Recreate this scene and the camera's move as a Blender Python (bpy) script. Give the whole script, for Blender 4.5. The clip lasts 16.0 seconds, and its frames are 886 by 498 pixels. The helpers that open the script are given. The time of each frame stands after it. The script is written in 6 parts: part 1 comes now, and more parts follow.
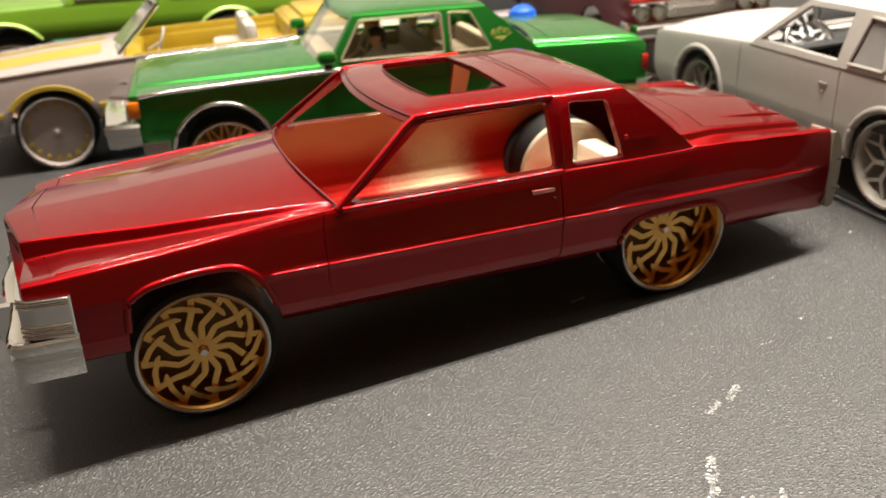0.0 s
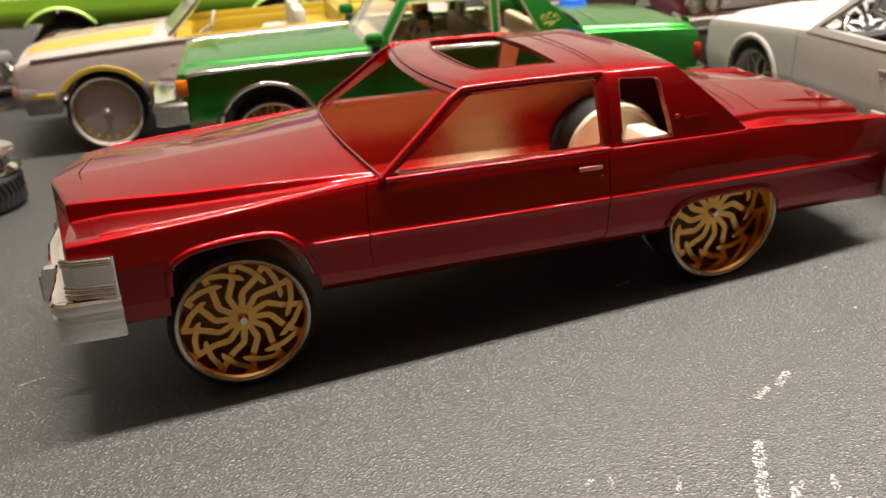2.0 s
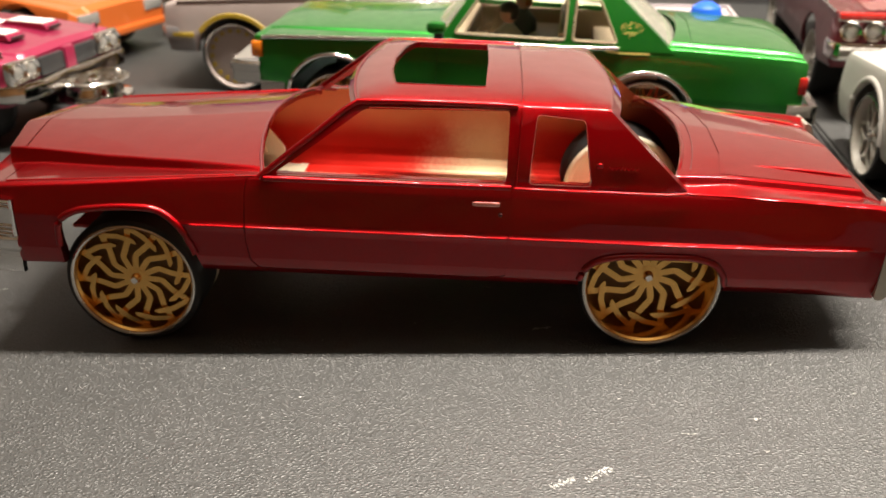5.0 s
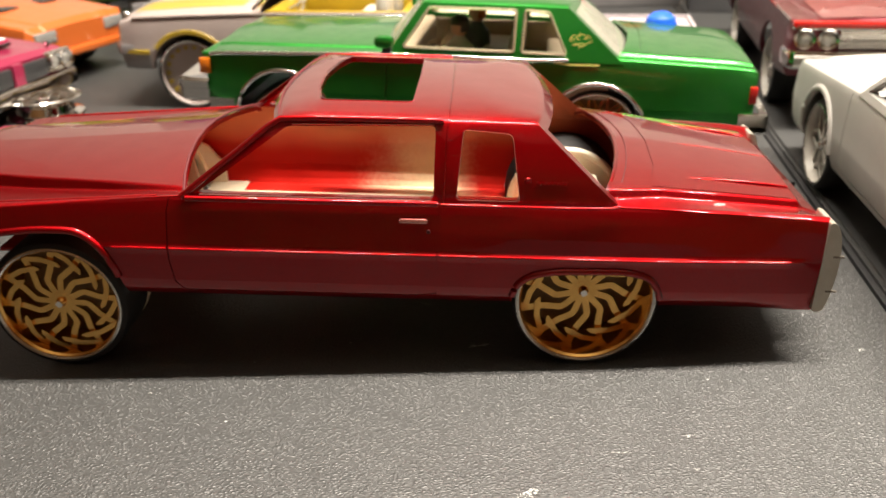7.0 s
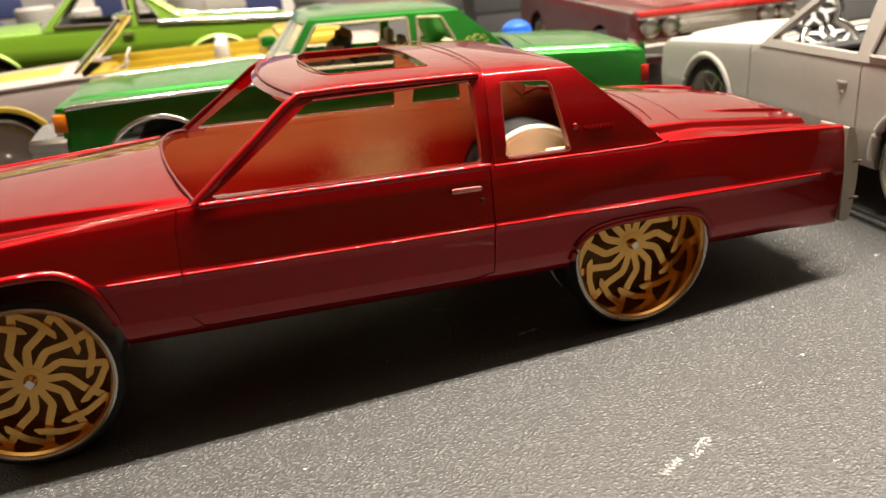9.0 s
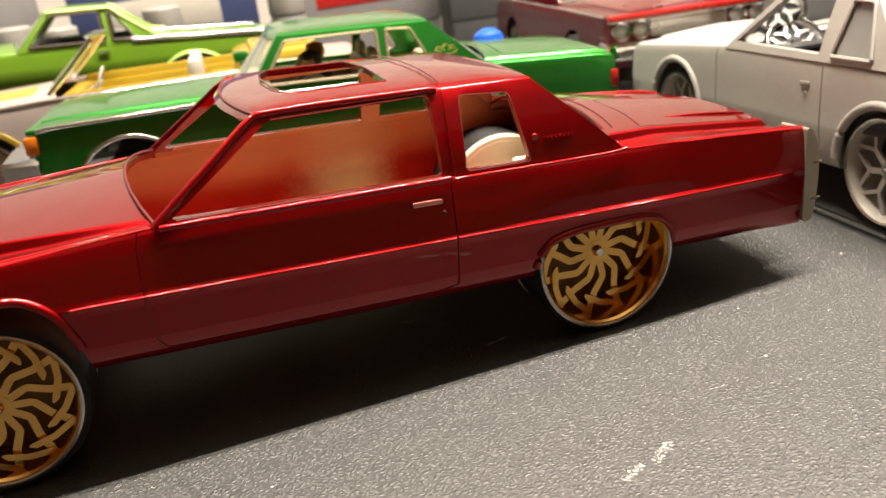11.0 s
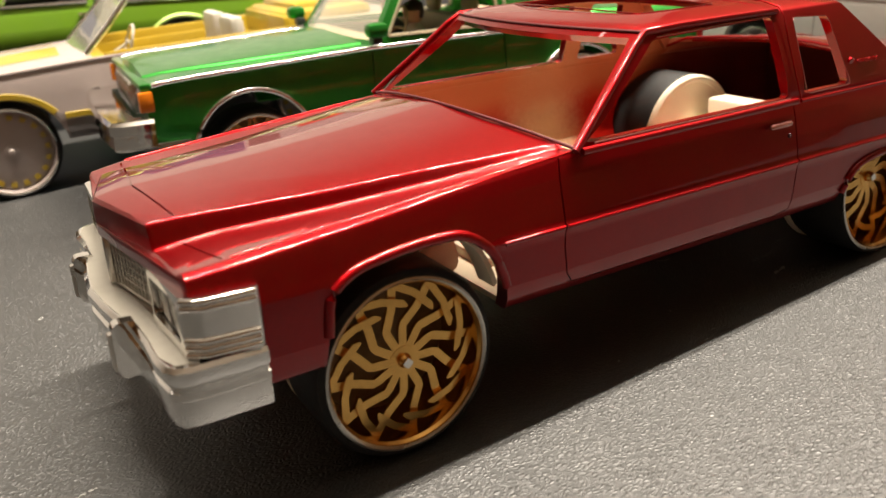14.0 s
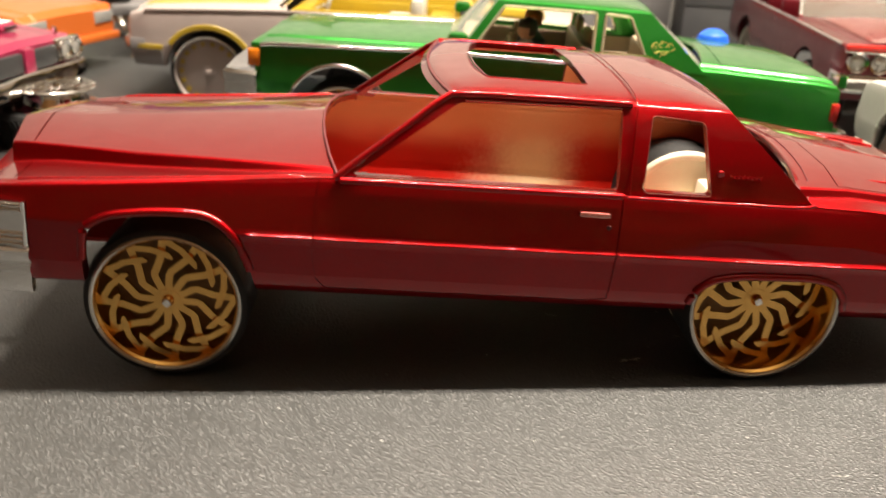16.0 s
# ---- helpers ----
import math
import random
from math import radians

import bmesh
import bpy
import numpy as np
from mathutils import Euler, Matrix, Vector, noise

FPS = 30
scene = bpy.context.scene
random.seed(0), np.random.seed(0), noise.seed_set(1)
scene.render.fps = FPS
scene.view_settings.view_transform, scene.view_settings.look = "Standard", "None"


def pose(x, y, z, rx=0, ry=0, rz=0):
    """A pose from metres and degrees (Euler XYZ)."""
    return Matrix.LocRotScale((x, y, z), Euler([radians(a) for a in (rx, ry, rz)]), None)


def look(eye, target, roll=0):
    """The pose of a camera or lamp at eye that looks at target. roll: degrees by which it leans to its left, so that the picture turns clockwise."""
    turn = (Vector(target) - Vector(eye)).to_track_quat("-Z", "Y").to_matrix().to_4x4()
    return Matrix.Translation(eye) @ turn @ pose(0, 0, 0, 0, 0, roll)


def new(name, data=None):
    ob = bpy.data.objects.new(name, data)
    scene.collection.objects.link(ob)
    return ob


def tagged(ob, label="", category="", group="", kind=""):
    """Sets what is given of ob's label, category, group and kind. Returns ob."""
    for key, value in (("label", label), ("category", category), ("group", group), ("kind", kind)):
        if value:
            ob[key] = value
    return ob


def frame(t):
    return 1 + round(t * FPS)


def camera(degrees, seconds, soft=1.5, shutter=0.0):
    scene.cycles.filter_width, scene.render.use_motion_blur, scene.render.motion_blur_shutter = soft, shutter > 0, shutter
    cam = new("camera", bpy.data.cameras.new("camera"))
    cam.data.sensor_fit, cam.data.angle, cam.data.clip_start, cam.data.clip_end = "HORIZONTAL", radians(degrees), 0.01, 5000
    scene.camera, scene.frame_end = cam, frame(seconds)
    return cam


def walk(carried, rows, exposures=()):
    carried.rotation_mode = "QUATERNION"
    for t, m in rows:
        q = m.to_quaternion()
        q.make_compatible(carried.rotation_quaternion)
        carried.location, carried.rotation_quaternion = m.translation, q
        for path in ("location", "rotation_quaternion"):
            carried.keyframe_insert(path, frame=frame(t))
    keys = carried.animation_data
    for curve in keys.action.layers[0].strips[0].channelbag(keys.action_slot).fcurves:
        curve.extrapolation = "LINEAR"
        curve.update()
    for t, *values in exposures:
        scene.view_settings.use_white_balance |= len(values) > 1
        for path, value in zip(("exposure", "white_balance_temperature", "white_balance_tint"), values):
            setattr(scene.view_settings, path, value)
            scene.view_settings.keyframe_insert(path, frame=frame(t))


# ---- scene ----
cam = camera(53.9, 16.0, soft=1.5, shutter=0.4)
cam.data.dof.use_dof = True
cam.data.dof.focus_distance = 0.17
cam.data.dof.aperture_fstop = 29
PATH = [
    (0.0, -0.07142, -0.21296, 0.11284, 65.76, 4.42, -23.11),
    (0.5, -0.07522, -0.21367, 0.10689, 65.81, 4.18, -22.74),
    (1.0, -0.06997, -0.21026, 0.10194, 65.71, 3.96, -22.19),
    (1.5, -0.0714, -0.20931, 0.10018, 66.01, 3.94, -21.38),
    (2.0, -0.0721, -0.21266, 0.10573, 66.19, 4.15, -19.97),
    (2.5, -0.06675, -0.2126, 0.10273, 66.42, 4.12, -17.66),
    (3.0, -0.06163, -0.21662, 0.10885, 66.53, 3.87, -13.37),
    (3.5, -0.03924, -0.21982, 0.10415, 66.08, 2.27, -10.37),
    (6.0, 0.03153, -0.21928, 0.11885, 63.83, 0.78, 4.73),
    (6.5, 0.03329, -0.21833, 0.11799, 64.18, 0.99, 3.37),
    (7.0, 0.0305, -0.2155, 0.11303, 65.04, 1.14, -0.08),
    (7.5, 0.00535, -0.21638, 0.10751, 66.6, 1.63, -4.97),
    (8.0, -0.01597, -0.20361, 0.10078, 68.28, 2.71, -12.27),
    (8.5, -0.03197, -0.1918, 0.08465, 69.77, 4.8, -18.59),
    (11.0, -0.02595, -0.19472, 0.08603, 70.29, 7.09, -20.55),
    (11.5, -0.05585, -0.18958, 0.08601, 69.85, 7.68, -23.12),
    (12.0, -0.09054, -0.18404, 0.08783, 69.08, 8.28, -27.28),
    (12.5, -0.10409, -0.17382, 0.08699, 68.39, 8.37, -31.18),
    (13.0, -0.11602, -0.1569, 0.08525, 68.02, 7.8, -34.14),
    (13.5, -0.1221, -0.14308, 0.08362, 68.05, 6.81, -35.06),
    (14.0, -0.11818, -0.14432, 0.08397, 68.31, 5.52, -33.0),
    (14.5, -0.10586, -0.15772, 0.09063, 68.91, 4.13, -26.86),
    (15.0, -0.07006, -0.17538, 0.09411, 69.43, 2.13, -18.21),
    (15.5, -0.0463, -0.18681, 0.09792, 69.04, -0.17, -10.65),
    (16.0, -0.0234, -0.19607, 0.09563, 67.53, -2.52, -4.97),
]
EXPOSURES = [(0.0, -0.25, 6600, 10), (2.0, -0.19, 6600, 10), (3.5, -0.08, 6600, 10), (6.5, 0.0, 6600, 10), (8.5, 0.06, 6800, 10), (11.0, 0.04, 6900, 10), (12.5, 0.03, 6950, 10), (14.0, -0.03, 6850, 10), (16.0, 0.15, 6900, 10)]
walk(cam, [(t, pose(*row)) for t, *row in PATH], EXPOSURES)

# ---- world and light ----
world = bpy.data.worlds.new("world")
scene.world = world
world.use_nodes = True
world.node_tree.nodes["Background"].inputs[0].default_value = (1.0, 0.86, 0.7, 1)
world.node_tree.nodes["Background"].inputs[1].default_value = 0.015


def lamp(name, eye, target, sx, sy, watts, colour, spin=0):
    data = bpy.data.lights.new(name, "AREA")
    data.shape, data.size, data.size_y, data.energy, data.color = "RECTANGLE", sx, sy, watts, colour
    ob = new(name, data)
    ob.matrix_world = look(eye, target, spin)
    return ob


# a twin-tube shop lamp over the table: two bright strips; the upward light is an added fill
for off in (-0.022, 0.022):
    lamp("ceiling_lamp", (0.32, 0.03 + off, 1.1), (0.32, 0.03 + off, 0), 1.05, 0.016, 37.5, (1.0, 0.915, 0.81))
lamp("ceiling_lamp_top", (0.32, 0.03, 1.14), (0.32, 0.03, 3), 1.05, 0.06, 23.0, (1.0, 0.915, 0.81))
# added fill without a real source: brightens the north wall for reflections
lamp("wall_lamp", (-0.4, 1.0, 1.3), (-0.4, 1.5, 0.75), 1.2, 0.1, 5.0, (1.0, 0.92, 0.84))

# ---- materials ----
def material(name, colour, rough=0.5, metal=0.0, colour2=None, grain=800.0, amount=0.5, bump=0.0, bump_grain=2000.0, coat=0.0, coat_rough=0.05, spec=0.5, transmission=0.0, rough_var=0.08):
    """A surface with a second colour by noise at two scales, uneven gloss and fine relief; grains in 1/m."""
    m = bpy.data.materials.new(name)
    m.use_nodes = True
    nt = m.node_tree
    b = nt.nodes["Principled BSDF"]
    tc = nt.nodes.new("ShaderNodeTexCoord")
    n1 = nt.nodes.new("ShaderNodeTexNoise")
    n1.inputs["Scale"].default_value, n1.inputs["Detail"].default_value = grain, 6
    n2 = nt.nodes.new("ShaderNodeTexNoise")
    n2.inputs["Scale"].default_value, n2.inputs["Detail"].default_value = grain * 0.09, 3
    nt.links.new(tc.outputs["Object"], n1.inputs["Vector"])
    nt.links.new(tc.outputs["Object"], n2.inputs["Vector"])
    add = nt.nodes.new("ShaderNodeMath")
    add.operation = "MULTIPLY"
    nt.links.new(n1.outputs["Fac"], add.inputs[0])
    nt.links.new(n2.outputs["Fac"], add.inputs[1])
    rng = nt.nodes.new("ShaderNodeMapRange")
    rng.inputs["From Min"].default_value, rng.inputs["From Max"].default_value = 0.12, 0.4
    rng.inputs["To Max"].default_value = amount
    nt.links.new(add.outputs[0], rng.inputs["Value"])
    mix = nt.nodes.new("ShaderNodeMix")
    mix.data_type = "RGBA"
    mix.inputs["A"].default_value = (*colour, 1)
    mix.inputs["B"].default_value = (*(colour2 or [c * 0.75 for c in colour]), 1)
    nt.links.new(rng.outputs[0], mix.inputs["Factor"])
    nt.links.new(mix.outputs["Result"], b.inputs["Base Color"])
    rr = nt.nodes.new("ShaderNodeMapRange")
    rr.inputs["To Min"].default_value, rr.inputs["To Max"].default_value = max(0.01, rough - rough_var), min(1, rough + rough_var)
    nt.links.new(n2.outputs["Fac"], rr.inputs["Value"])
    nt.links.new(rr.outputs[0], b.inputs["Roughness"])
    b.inputs["Metallic"].default_value = metal
    b.inputs["Specular IOR Level"].default_value = spec
    b.inputs["Coat Weight"].default_value, b.inputs["Coat Roughness"].default_value, b.inputs["Coat IOR"].default_value = coat, coat_rough, 1.4
    b.inputs["Transmission Weight"].default_value = transmission
    if bump:
        nb = nt.nodes.new("ShaderNodeTexNoise")
        nb.inputs["Scale"].default_value, nb.inputs["Detail"].default_value = bump_grain, 3
        nt.links.new(tc.outputs["Object"], nb.inputs["Vector"])
        bp = nt.nodes.new("ShaderNodeBump")
        bp.inputs["Strength"].default_value, bp.inputs["Distance"].default_value = bump, 0.0003
        nt.links.new(nb.outputs["Fac"], bp.inputs["Height"])
        nt.links.new(bp.outputs[0], b.inputs["Normal"])
    return m


CANDY = material("candy_red", (0.245, 0.0008, 0.0028), 0.45, 1.0, (0.20, 0.0008, 0.0028), 1500, 0.6, 0.0, 9000, coat=1.0, coat_rough=0.015, spec=0.2, rough_var=0.04)
CREAM = material("cream_plastic", (0.86, 0.80, 0.62), 0.38, 0.0, (0.80, 0.72, 0.54), 300, 0.5, 0.1, 1500)
CHROME = material("chrome", (0.80, 0.79, 0.77), 0.06, 1.0, (0.66, 0.64, 0.61), 500, 0.4, 0.05, 900, rough_var=0.03)
SATIN = material("satin_silver", (0.55, 0.53, 0.49), 0.26, 0.95, (0.5, 0.47, 0.43), 500, 0.5)
GOLD = material("gold_plate", (0.75, 0.43, 0.13), 0.22, 1.0, (0.58, 0.31, 0.08), 600, 0.5)
TYRE = material("tyre_rubber", (0.011, 0.011, 0.011), 0.65, 0.0, (0.02, 0.019, 0.018), 900, 0.6, 0.3, 3000, spec=0.3)
GREEN = material("metallic_green", (0.020, 0.24, 0.025), 0.36, 0.85, (0.014, 0.17, 0.027), 2500, 0.6, coat=0.7, coat_rough=0.06)
SILVER = material("silver_paint", (0.32, 0.265, 0.245), 0.42, 0.1, (0.27, 0.225, 0.21), 2500, 0.5, coat=0.4, coat_rough=0.15)
YELLOW = material("yellow_paint", (0.34, 0.23, 0.011), 0.45, 0.0, (0.29, 0.195, 0.011), 900, 0.5, coat=0.5)
LIME = material("lime_paint", (0.10, 0.21, 0.008), 0.4, 0.1, (0.088, 0.185, 0.008), 900, 0.5, coat=0.6, coat_rough=0.12)
PINK = material("magenta_paint", (0.25, 0.012, 0.05), 0.38, 0.3, (0.21, 0.01, 0.04), 1500, 0.5, coat=0.8)
ORANGE = material("orange_paint", (0.42, 0.095, 0.016), 0.4, 0.1, (0.46, 0.10, 0.016), 900, 0.5, coat=0.6)
WHITE = material("white_primer", (0.365, 0.352, 0.325), 0.5, 0.0, (0.315, 0.30, 0.27), 400, 0.5, 0.1, 3000)
MAROON = material("maroon_paint", (0.12, 0.006, 0.012), 0.3, 0.5, (0.09, 0.005, 0.009), 1500, 0.5, coat=0.5)
RED = material("bright_red_paint", (0.20, 0.012, 0.014), 0.3, 0.3, (0.16, 0.01, 0.011), 1500, 0.5, coat=1.0)
BLACK = material("black_plastic", (0.02, 0.02, 0.021), 0.4, 0.0, (0.03, 0.03, 0.03), 900, 0.5)
BRONZE = material("bronze_plate", (0.30, 0.18, 0.12), 0.35, 0.9, (0.2, 0.12, 0.08), 600, 0.5)
GOLDLEAF = material("gold_leaf", (0.75, 0.58, 0.16), 0.3, 0.7, (0.25, 0.4, 0.08), 700, 0.7)
AMBER = material("amber_lens", (0.60, 0.16, 0.01), 0.2, 0.0, (0.5, 0.12, 0.01), 900, 0.5, coat=0.6)
REDLENS = material("red_lens", (0.40, 0.012, 0.008), 0.25, 0.0, (0.3, 0.01, 0.008), 900, 0.5, coat=0.6)
TAN = material("tan_plastic", (0.42, 0.33, 0.22), 0.55, 0.0, (0.34, 0.26, 0.17), 500, 0.5, 0.1, 1500)
PALE = material("pale_paint", (0.40, 0.375, 0.33), 0.45, 0.0, (0.35, 0.325, 0.28), 500, 0.5)
DARKSILVER = material("grey_paint", (0.22, 0.21, 0.21), 0.4, 0.3, (0.18, 0.17, 0.17), 900, 0.5, coat=0.4)
LIMELIGHT = material("pale_lime_trim", (0.45, 0.66, 0.18), 0.3, 0.3, (0.4, 0.6, 0.12), 900, 0.5, coat=0.5)
SHADEGREY = material("grey_for_shade_and_lids", (0.30, 0.285, 0.26), 0.6, 0.0)
SMOKE = material("smoky_pane", (0.20, 0.20, 0.19), 0.15, 0.0, (0.26, 0.25, 0.24), 300, 0.5)
DOLLWHITE = material("white_resin", (0.6, 0.58, 0.55), 0.6)
DOLLDARK = material("dark_resin", (0.10, 0.11, 0.14), 0.6)
DOLLHEAD = material("tan_resin", (0.46, 0.25, 0.16), 0.55)


def clear(name, dull=0.12):
    m = bpy.data.materials.new(name)
    m.use_nodes = True
    nt = m.node_tree
    out = nt.nodes["Material Output"]
    t, g, x = nt.nodes.new("ShaderNodeBsdfTransparent"), nt.nodes.new("ShaderNodeBsdfGlossy"), nt.nodes.new("ShaderNodeMixShader")
    t.inputs[0].default_value = (0.88, 0.88, 0.85, 1)
    g.inputs["Roughness"].default_value = 0.06
    f = nt.nodes.new("ShaderNodeFresnel")
    f.inputs[0].default_value = 1.3
    nt.links.new(f.outputs[0], x.inputs[0])
    nt.links.new(t.outputs[0], x.inputs[1])
    nt.links.new(g.outputs[0], x.inputs[2])
    haze, mixed = nt.nodes.new("ShaderNodeBsdfDiffuse"), nt.nodes.new("ShaderNodeMixShader")
    haze.inputs[0].default_value, mixed.inputs[0].default_value = (0.75, 0.72, 0.6, 1), dull
    nt.links.new(x.outputs[0], mixed.inputs[1])
    nt.links.new(haze.outputs[0], mixed.inputs[2])
    nt.links.new(mixed.outputs[0], out.inputs[0])
    return m


CLEAR = clear("clear_plastic")
CLEAN = clear("clean_clear_plastic", 0.04)
CHALK = material("chalky_paint", (0.45, 0.45, 0.435), 0.8, 0.0, (0.2, 0.2, 0.19), 2300, 1.0)
NAVY = material("navy_card", (0.025, 0.035, 0.10), 0.5, 0.0, (0.04, 0.05, 0.12), 120, 0.5)
TEAL = material("teal_paint", (0.03, 0.26, 0.20), 0.4, 0.0, (0.02, 0.2, 0.16), 120, 0.5)
GREYCARD = material("grey_card", (0.20, 0.19, 0.19), 0.6, 0.0, (0.15, 0.145, 0.145), 60, 0.6)
DARKCARD = material("dark_card", (0.07, 0.07, 0.075), 0.5, 0.0, (0.1, 0.1, 0.1), 60, 0.6)
TRAY = material("lilac_grey_plastic", (0.34, 0.30, 0.31), 0.5, 0.0, (0.29, 0.26, 0.27), 300, 0.5)
BLUECAP = material("blue_cap", (0.01, 0.09, 0.55), 0.35, 0.0, (0.01, 0.07, 0.45), 300, 0.4)
DULLCREAM = material("dull_cream_plastic", (0.52, 0.46, 0.33), 0.5, 0.0, (0.44, 0.37, 0.25), 300, 0.6, 0.1, 1500)
# pinkish and pale: lamp highlights on glossy edges, put into the colour
GLINTEDGE = material("glint_edge", (0.55, 0.25, 0.22), 0.18, 0.8, (0.3, 0.08, 0.07), 900, 0.8)
GASKET = material("dull_red", (0.10, 0.012, 0.014), 0.55, 0.2, (0.07, 0.01, 0.012), 900, 0.6)
LENS = material("lamp_lens", (0.5, 0.49, 0.46), 0.12, 0.6, (0.35, 0.34, 0.32), 1500, 0.6, 0.4, 1500)
TAILCHROME = material("worn_silver", (0.54, 0.51, 0.44), 0.30, 0.6, (0.38, 0.34, 0.26), 400, 0.6)
SHELF = material("dull_pale_silver", (0.36, 0.335, 0.285), 0.4, 0.4, (0.30, 0.275, 0.23), 500, 0.6)
DARKBRONZE = material("dark_bronze", (0.26, 0.14, 0.055), 0.4, 0.6, (0.12, 0.07, 0.03), 500, 0.6)
BRIGHT = material("bright_trim", (0.72, 0.64, 0.46), 0.3, 0.85, (0.5, 0.42, 0.26), 900, 0.8)
HAIR = material("dark_brown_resin", (0.03, 0.022, 0.02), 0.5)
BRIGHTSILVER = material("bright_silver_paint", (0.72, 0.71, 0.69), 0.35, 0.3, (0.6, 0.59, 0.57), 900, 0.5)
STRIPE = material("white_stripe_paint", (0.70, 0.68, 0.64), 0.4, 0.0, (0.6, 0.58, 0.54), 500, 0.5)
TAILDARK = material("dark_notch", (0.16, 0.13, 0.10), 0.5, 0.2)


def overspray(name):
    """Cream plastic with red paint that drifted in: vivid low down, dusty tan above, bare cream behind the door's
    middle. The colour turns darker towards the rear.
    """
    m = material(name, (0.5, 0.018, 0.008), 0.5, 0.0, None, 260, 1.0, 0.15, 1500, spec=0.2)
    nt = m.node_tree
    tc = [n for n in nt.nodes if n.type == "TEX_COORD"][0]
    sep = nt.nodes.new("ShaderNodeSeparateXYZ")
    nt.links.new(tc.outputs["Object"], sep.inputs[0])

    def cloud(scale):
        no = nt.nodes.new("ShaderNodeTexNoise")
        no.inputs["Scale"].default_value, no.inputs["Detail"].default_value = scale, 2
        nt.links.new(tc.outputs["Object"], no.inputs["Vector"])
        return no.outputs["Fac"]

    def maths(op, one, two, three=0.0):
        node = nt.nodes.new("ShaderNodeMath")
        node.operation = op
        for k, v in enumerate((one, two, three)):
            if isinstance(v, float):
                node.inputs[k].default_value = v
            else:
                nt.links.new(v, node.inputs[k])
        return node.outputs[0]

    def ramp(value, lo, hi, top=1.0):
        node = nt.nodes.new("ShaderNodeMapRange")
        node.interpolation_type = "SMOOTHSTEP"
        node.inputs["From Min"].default_value, node.inputs["From Max"].default_value, node.inputs["To Max"].default_value = lo, hi, top
        nt.links.new(value, node.inputs["Value"])
        return node.outputs[0]

    def blend(first, second, share):
        node = nt.nodes.new("ShaderNodeMix")
        node.data_type = "RGBA"
        nt.links.new(share, node.inputs["Factor"])
        for key, v in (("A", first), ("B", second)):
            if isinstance(v, tuple):
                node.inputs[key].default_value = (*v, 1)
            else:
                nt.links.new(v, node.inputs[key])
        return node.outputs["Result"]

    drift, speck = cloud(38.0), cloud(900.0)
    above = ramp(maths("MULTIPLY_ADD", drift, 0.012, sep.outputs["Z"]), 0.0345, 0.044)
    away = maths("ABSOLUTE", maths("SUBTRACT", sep.outputs["X"], 0.022), 0.0)
    bare = ramp(maths("ADD", maths("MULTIPLY_ADD", away, -32.0, drift), maths("MULTIPLY", speck, 0.22)), -0.05, 0.75)
    red = blend((0.42, 0.009, 0.004), (0.54, 0.16, 0.065), above)
    mixed = blend(red, (0.74, 0.55, 0.34), maths("MULTIPLY", bare, maths("MULTIPLY_ADD", above, -0.72, 1.0)))
    # blends to a darker red-brown with growing x
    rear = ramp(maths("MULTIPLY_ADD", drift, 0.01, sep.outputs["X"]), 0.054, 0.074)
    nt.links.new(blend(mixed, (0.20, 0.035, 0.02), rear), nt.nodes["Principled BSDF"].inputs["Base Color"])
    return m


OVERSPRAY = overspray("overspray")


def vinyl(name):
    """Black grained vinyl: wrinkled cells of about a millimetre, worn paler in patches."""
    m = material(name, (0.0085, 0.0088, 0.0082), 0.52, 0.0, (0.014, 0.0142, 0.0132), 60, 0.8, spec=0.9)
    nt = m.node_tree
    nt.nodes["Principled BSDF"].inputs["IOR"].default_value = 1.52
    b = nt.nodes["Principled BSDF"]
    tc = [n for n in nt.nodes if n.type == "TEX_COORD"][0]
    warp = nt.nodes.new("ShaderNodeTexNoise")
    warp.inputs["Scale"].default_value, warp.inputs["Detail"].default_value = 700, 2
    nt.links.new(tc.outputs["Object"], warp.inputs["Vector"])
    off = nt.nodes.new("ShaderNodeVectorMath")
    off.operation = "MULTIPLY_ADD"
    off.inputs[1].default_value = (0.0007, 0.0007, 0)
    nt.links.new(warp.outputs["Color"], off.inputs[0])
    nt.links.new(tc.outputs["Object"], off.inputs[2])
    vo = nt.nodes.new("ShaderNodeTexVoronoi")
    vo.feature = "DISTANCE_TO_EDGE"
    vo.inputs["Scale"].default_value = 1180
    stretch = nt.nodes.new("ShaderNodeVectorMath")
    stretch.operation, stretch.inputs[1].default_value = "MULTIPLY", (0.85, 1.45, 1.0)
    nt.links.new(off.outputs[0], stretch.inputs[0])
    nt.links.new(stretch.outputs[0], vo.inputs["Vector"])
    cell = nt.nodes.new("ShaderNodeMapRange")
    cell.interpolation_type, cell.inputs["From Max"].default_value = "SMOOTHSTEP", 0.42
    nt.links.new(vo.outputs["Distance"], cell.inputs["Value"])
    fine = nt.nodes.new("ShaderNodeTexNoise")
    fine.inputs["Scale"].default_value, fine.inputs["Detail"].default_value, fine.inputs["Distortion"].default_value = 2400, 2, 0.6
    nt.links.new(tc.outputs["Object"], fine.inputs["Vector"])
    h = nt.nodes.new("ShaderNodeMath")
    h.operation, h.inputs[1].default_value = "MULTIPLY_ADD", 0.16
    nt.links.new(fine.outputs["Fac"], h.inputs[0])
    nt.links.new(cell.outputs[0], h.inputs[2])
    bp = nt.nodes.new("ShaderNodeBump")
    bp.inputs["Strength"].default_value, bp.inputs["Distance"].default_value = 1.0, 0.000118
    nt.links.new(h.outputs[0], bp.inputs["Height"])
    nt.links.new(bp.outputs[0], b.inputs["Normal"])
    return m


VINYL = vinyl("black_vinyl")

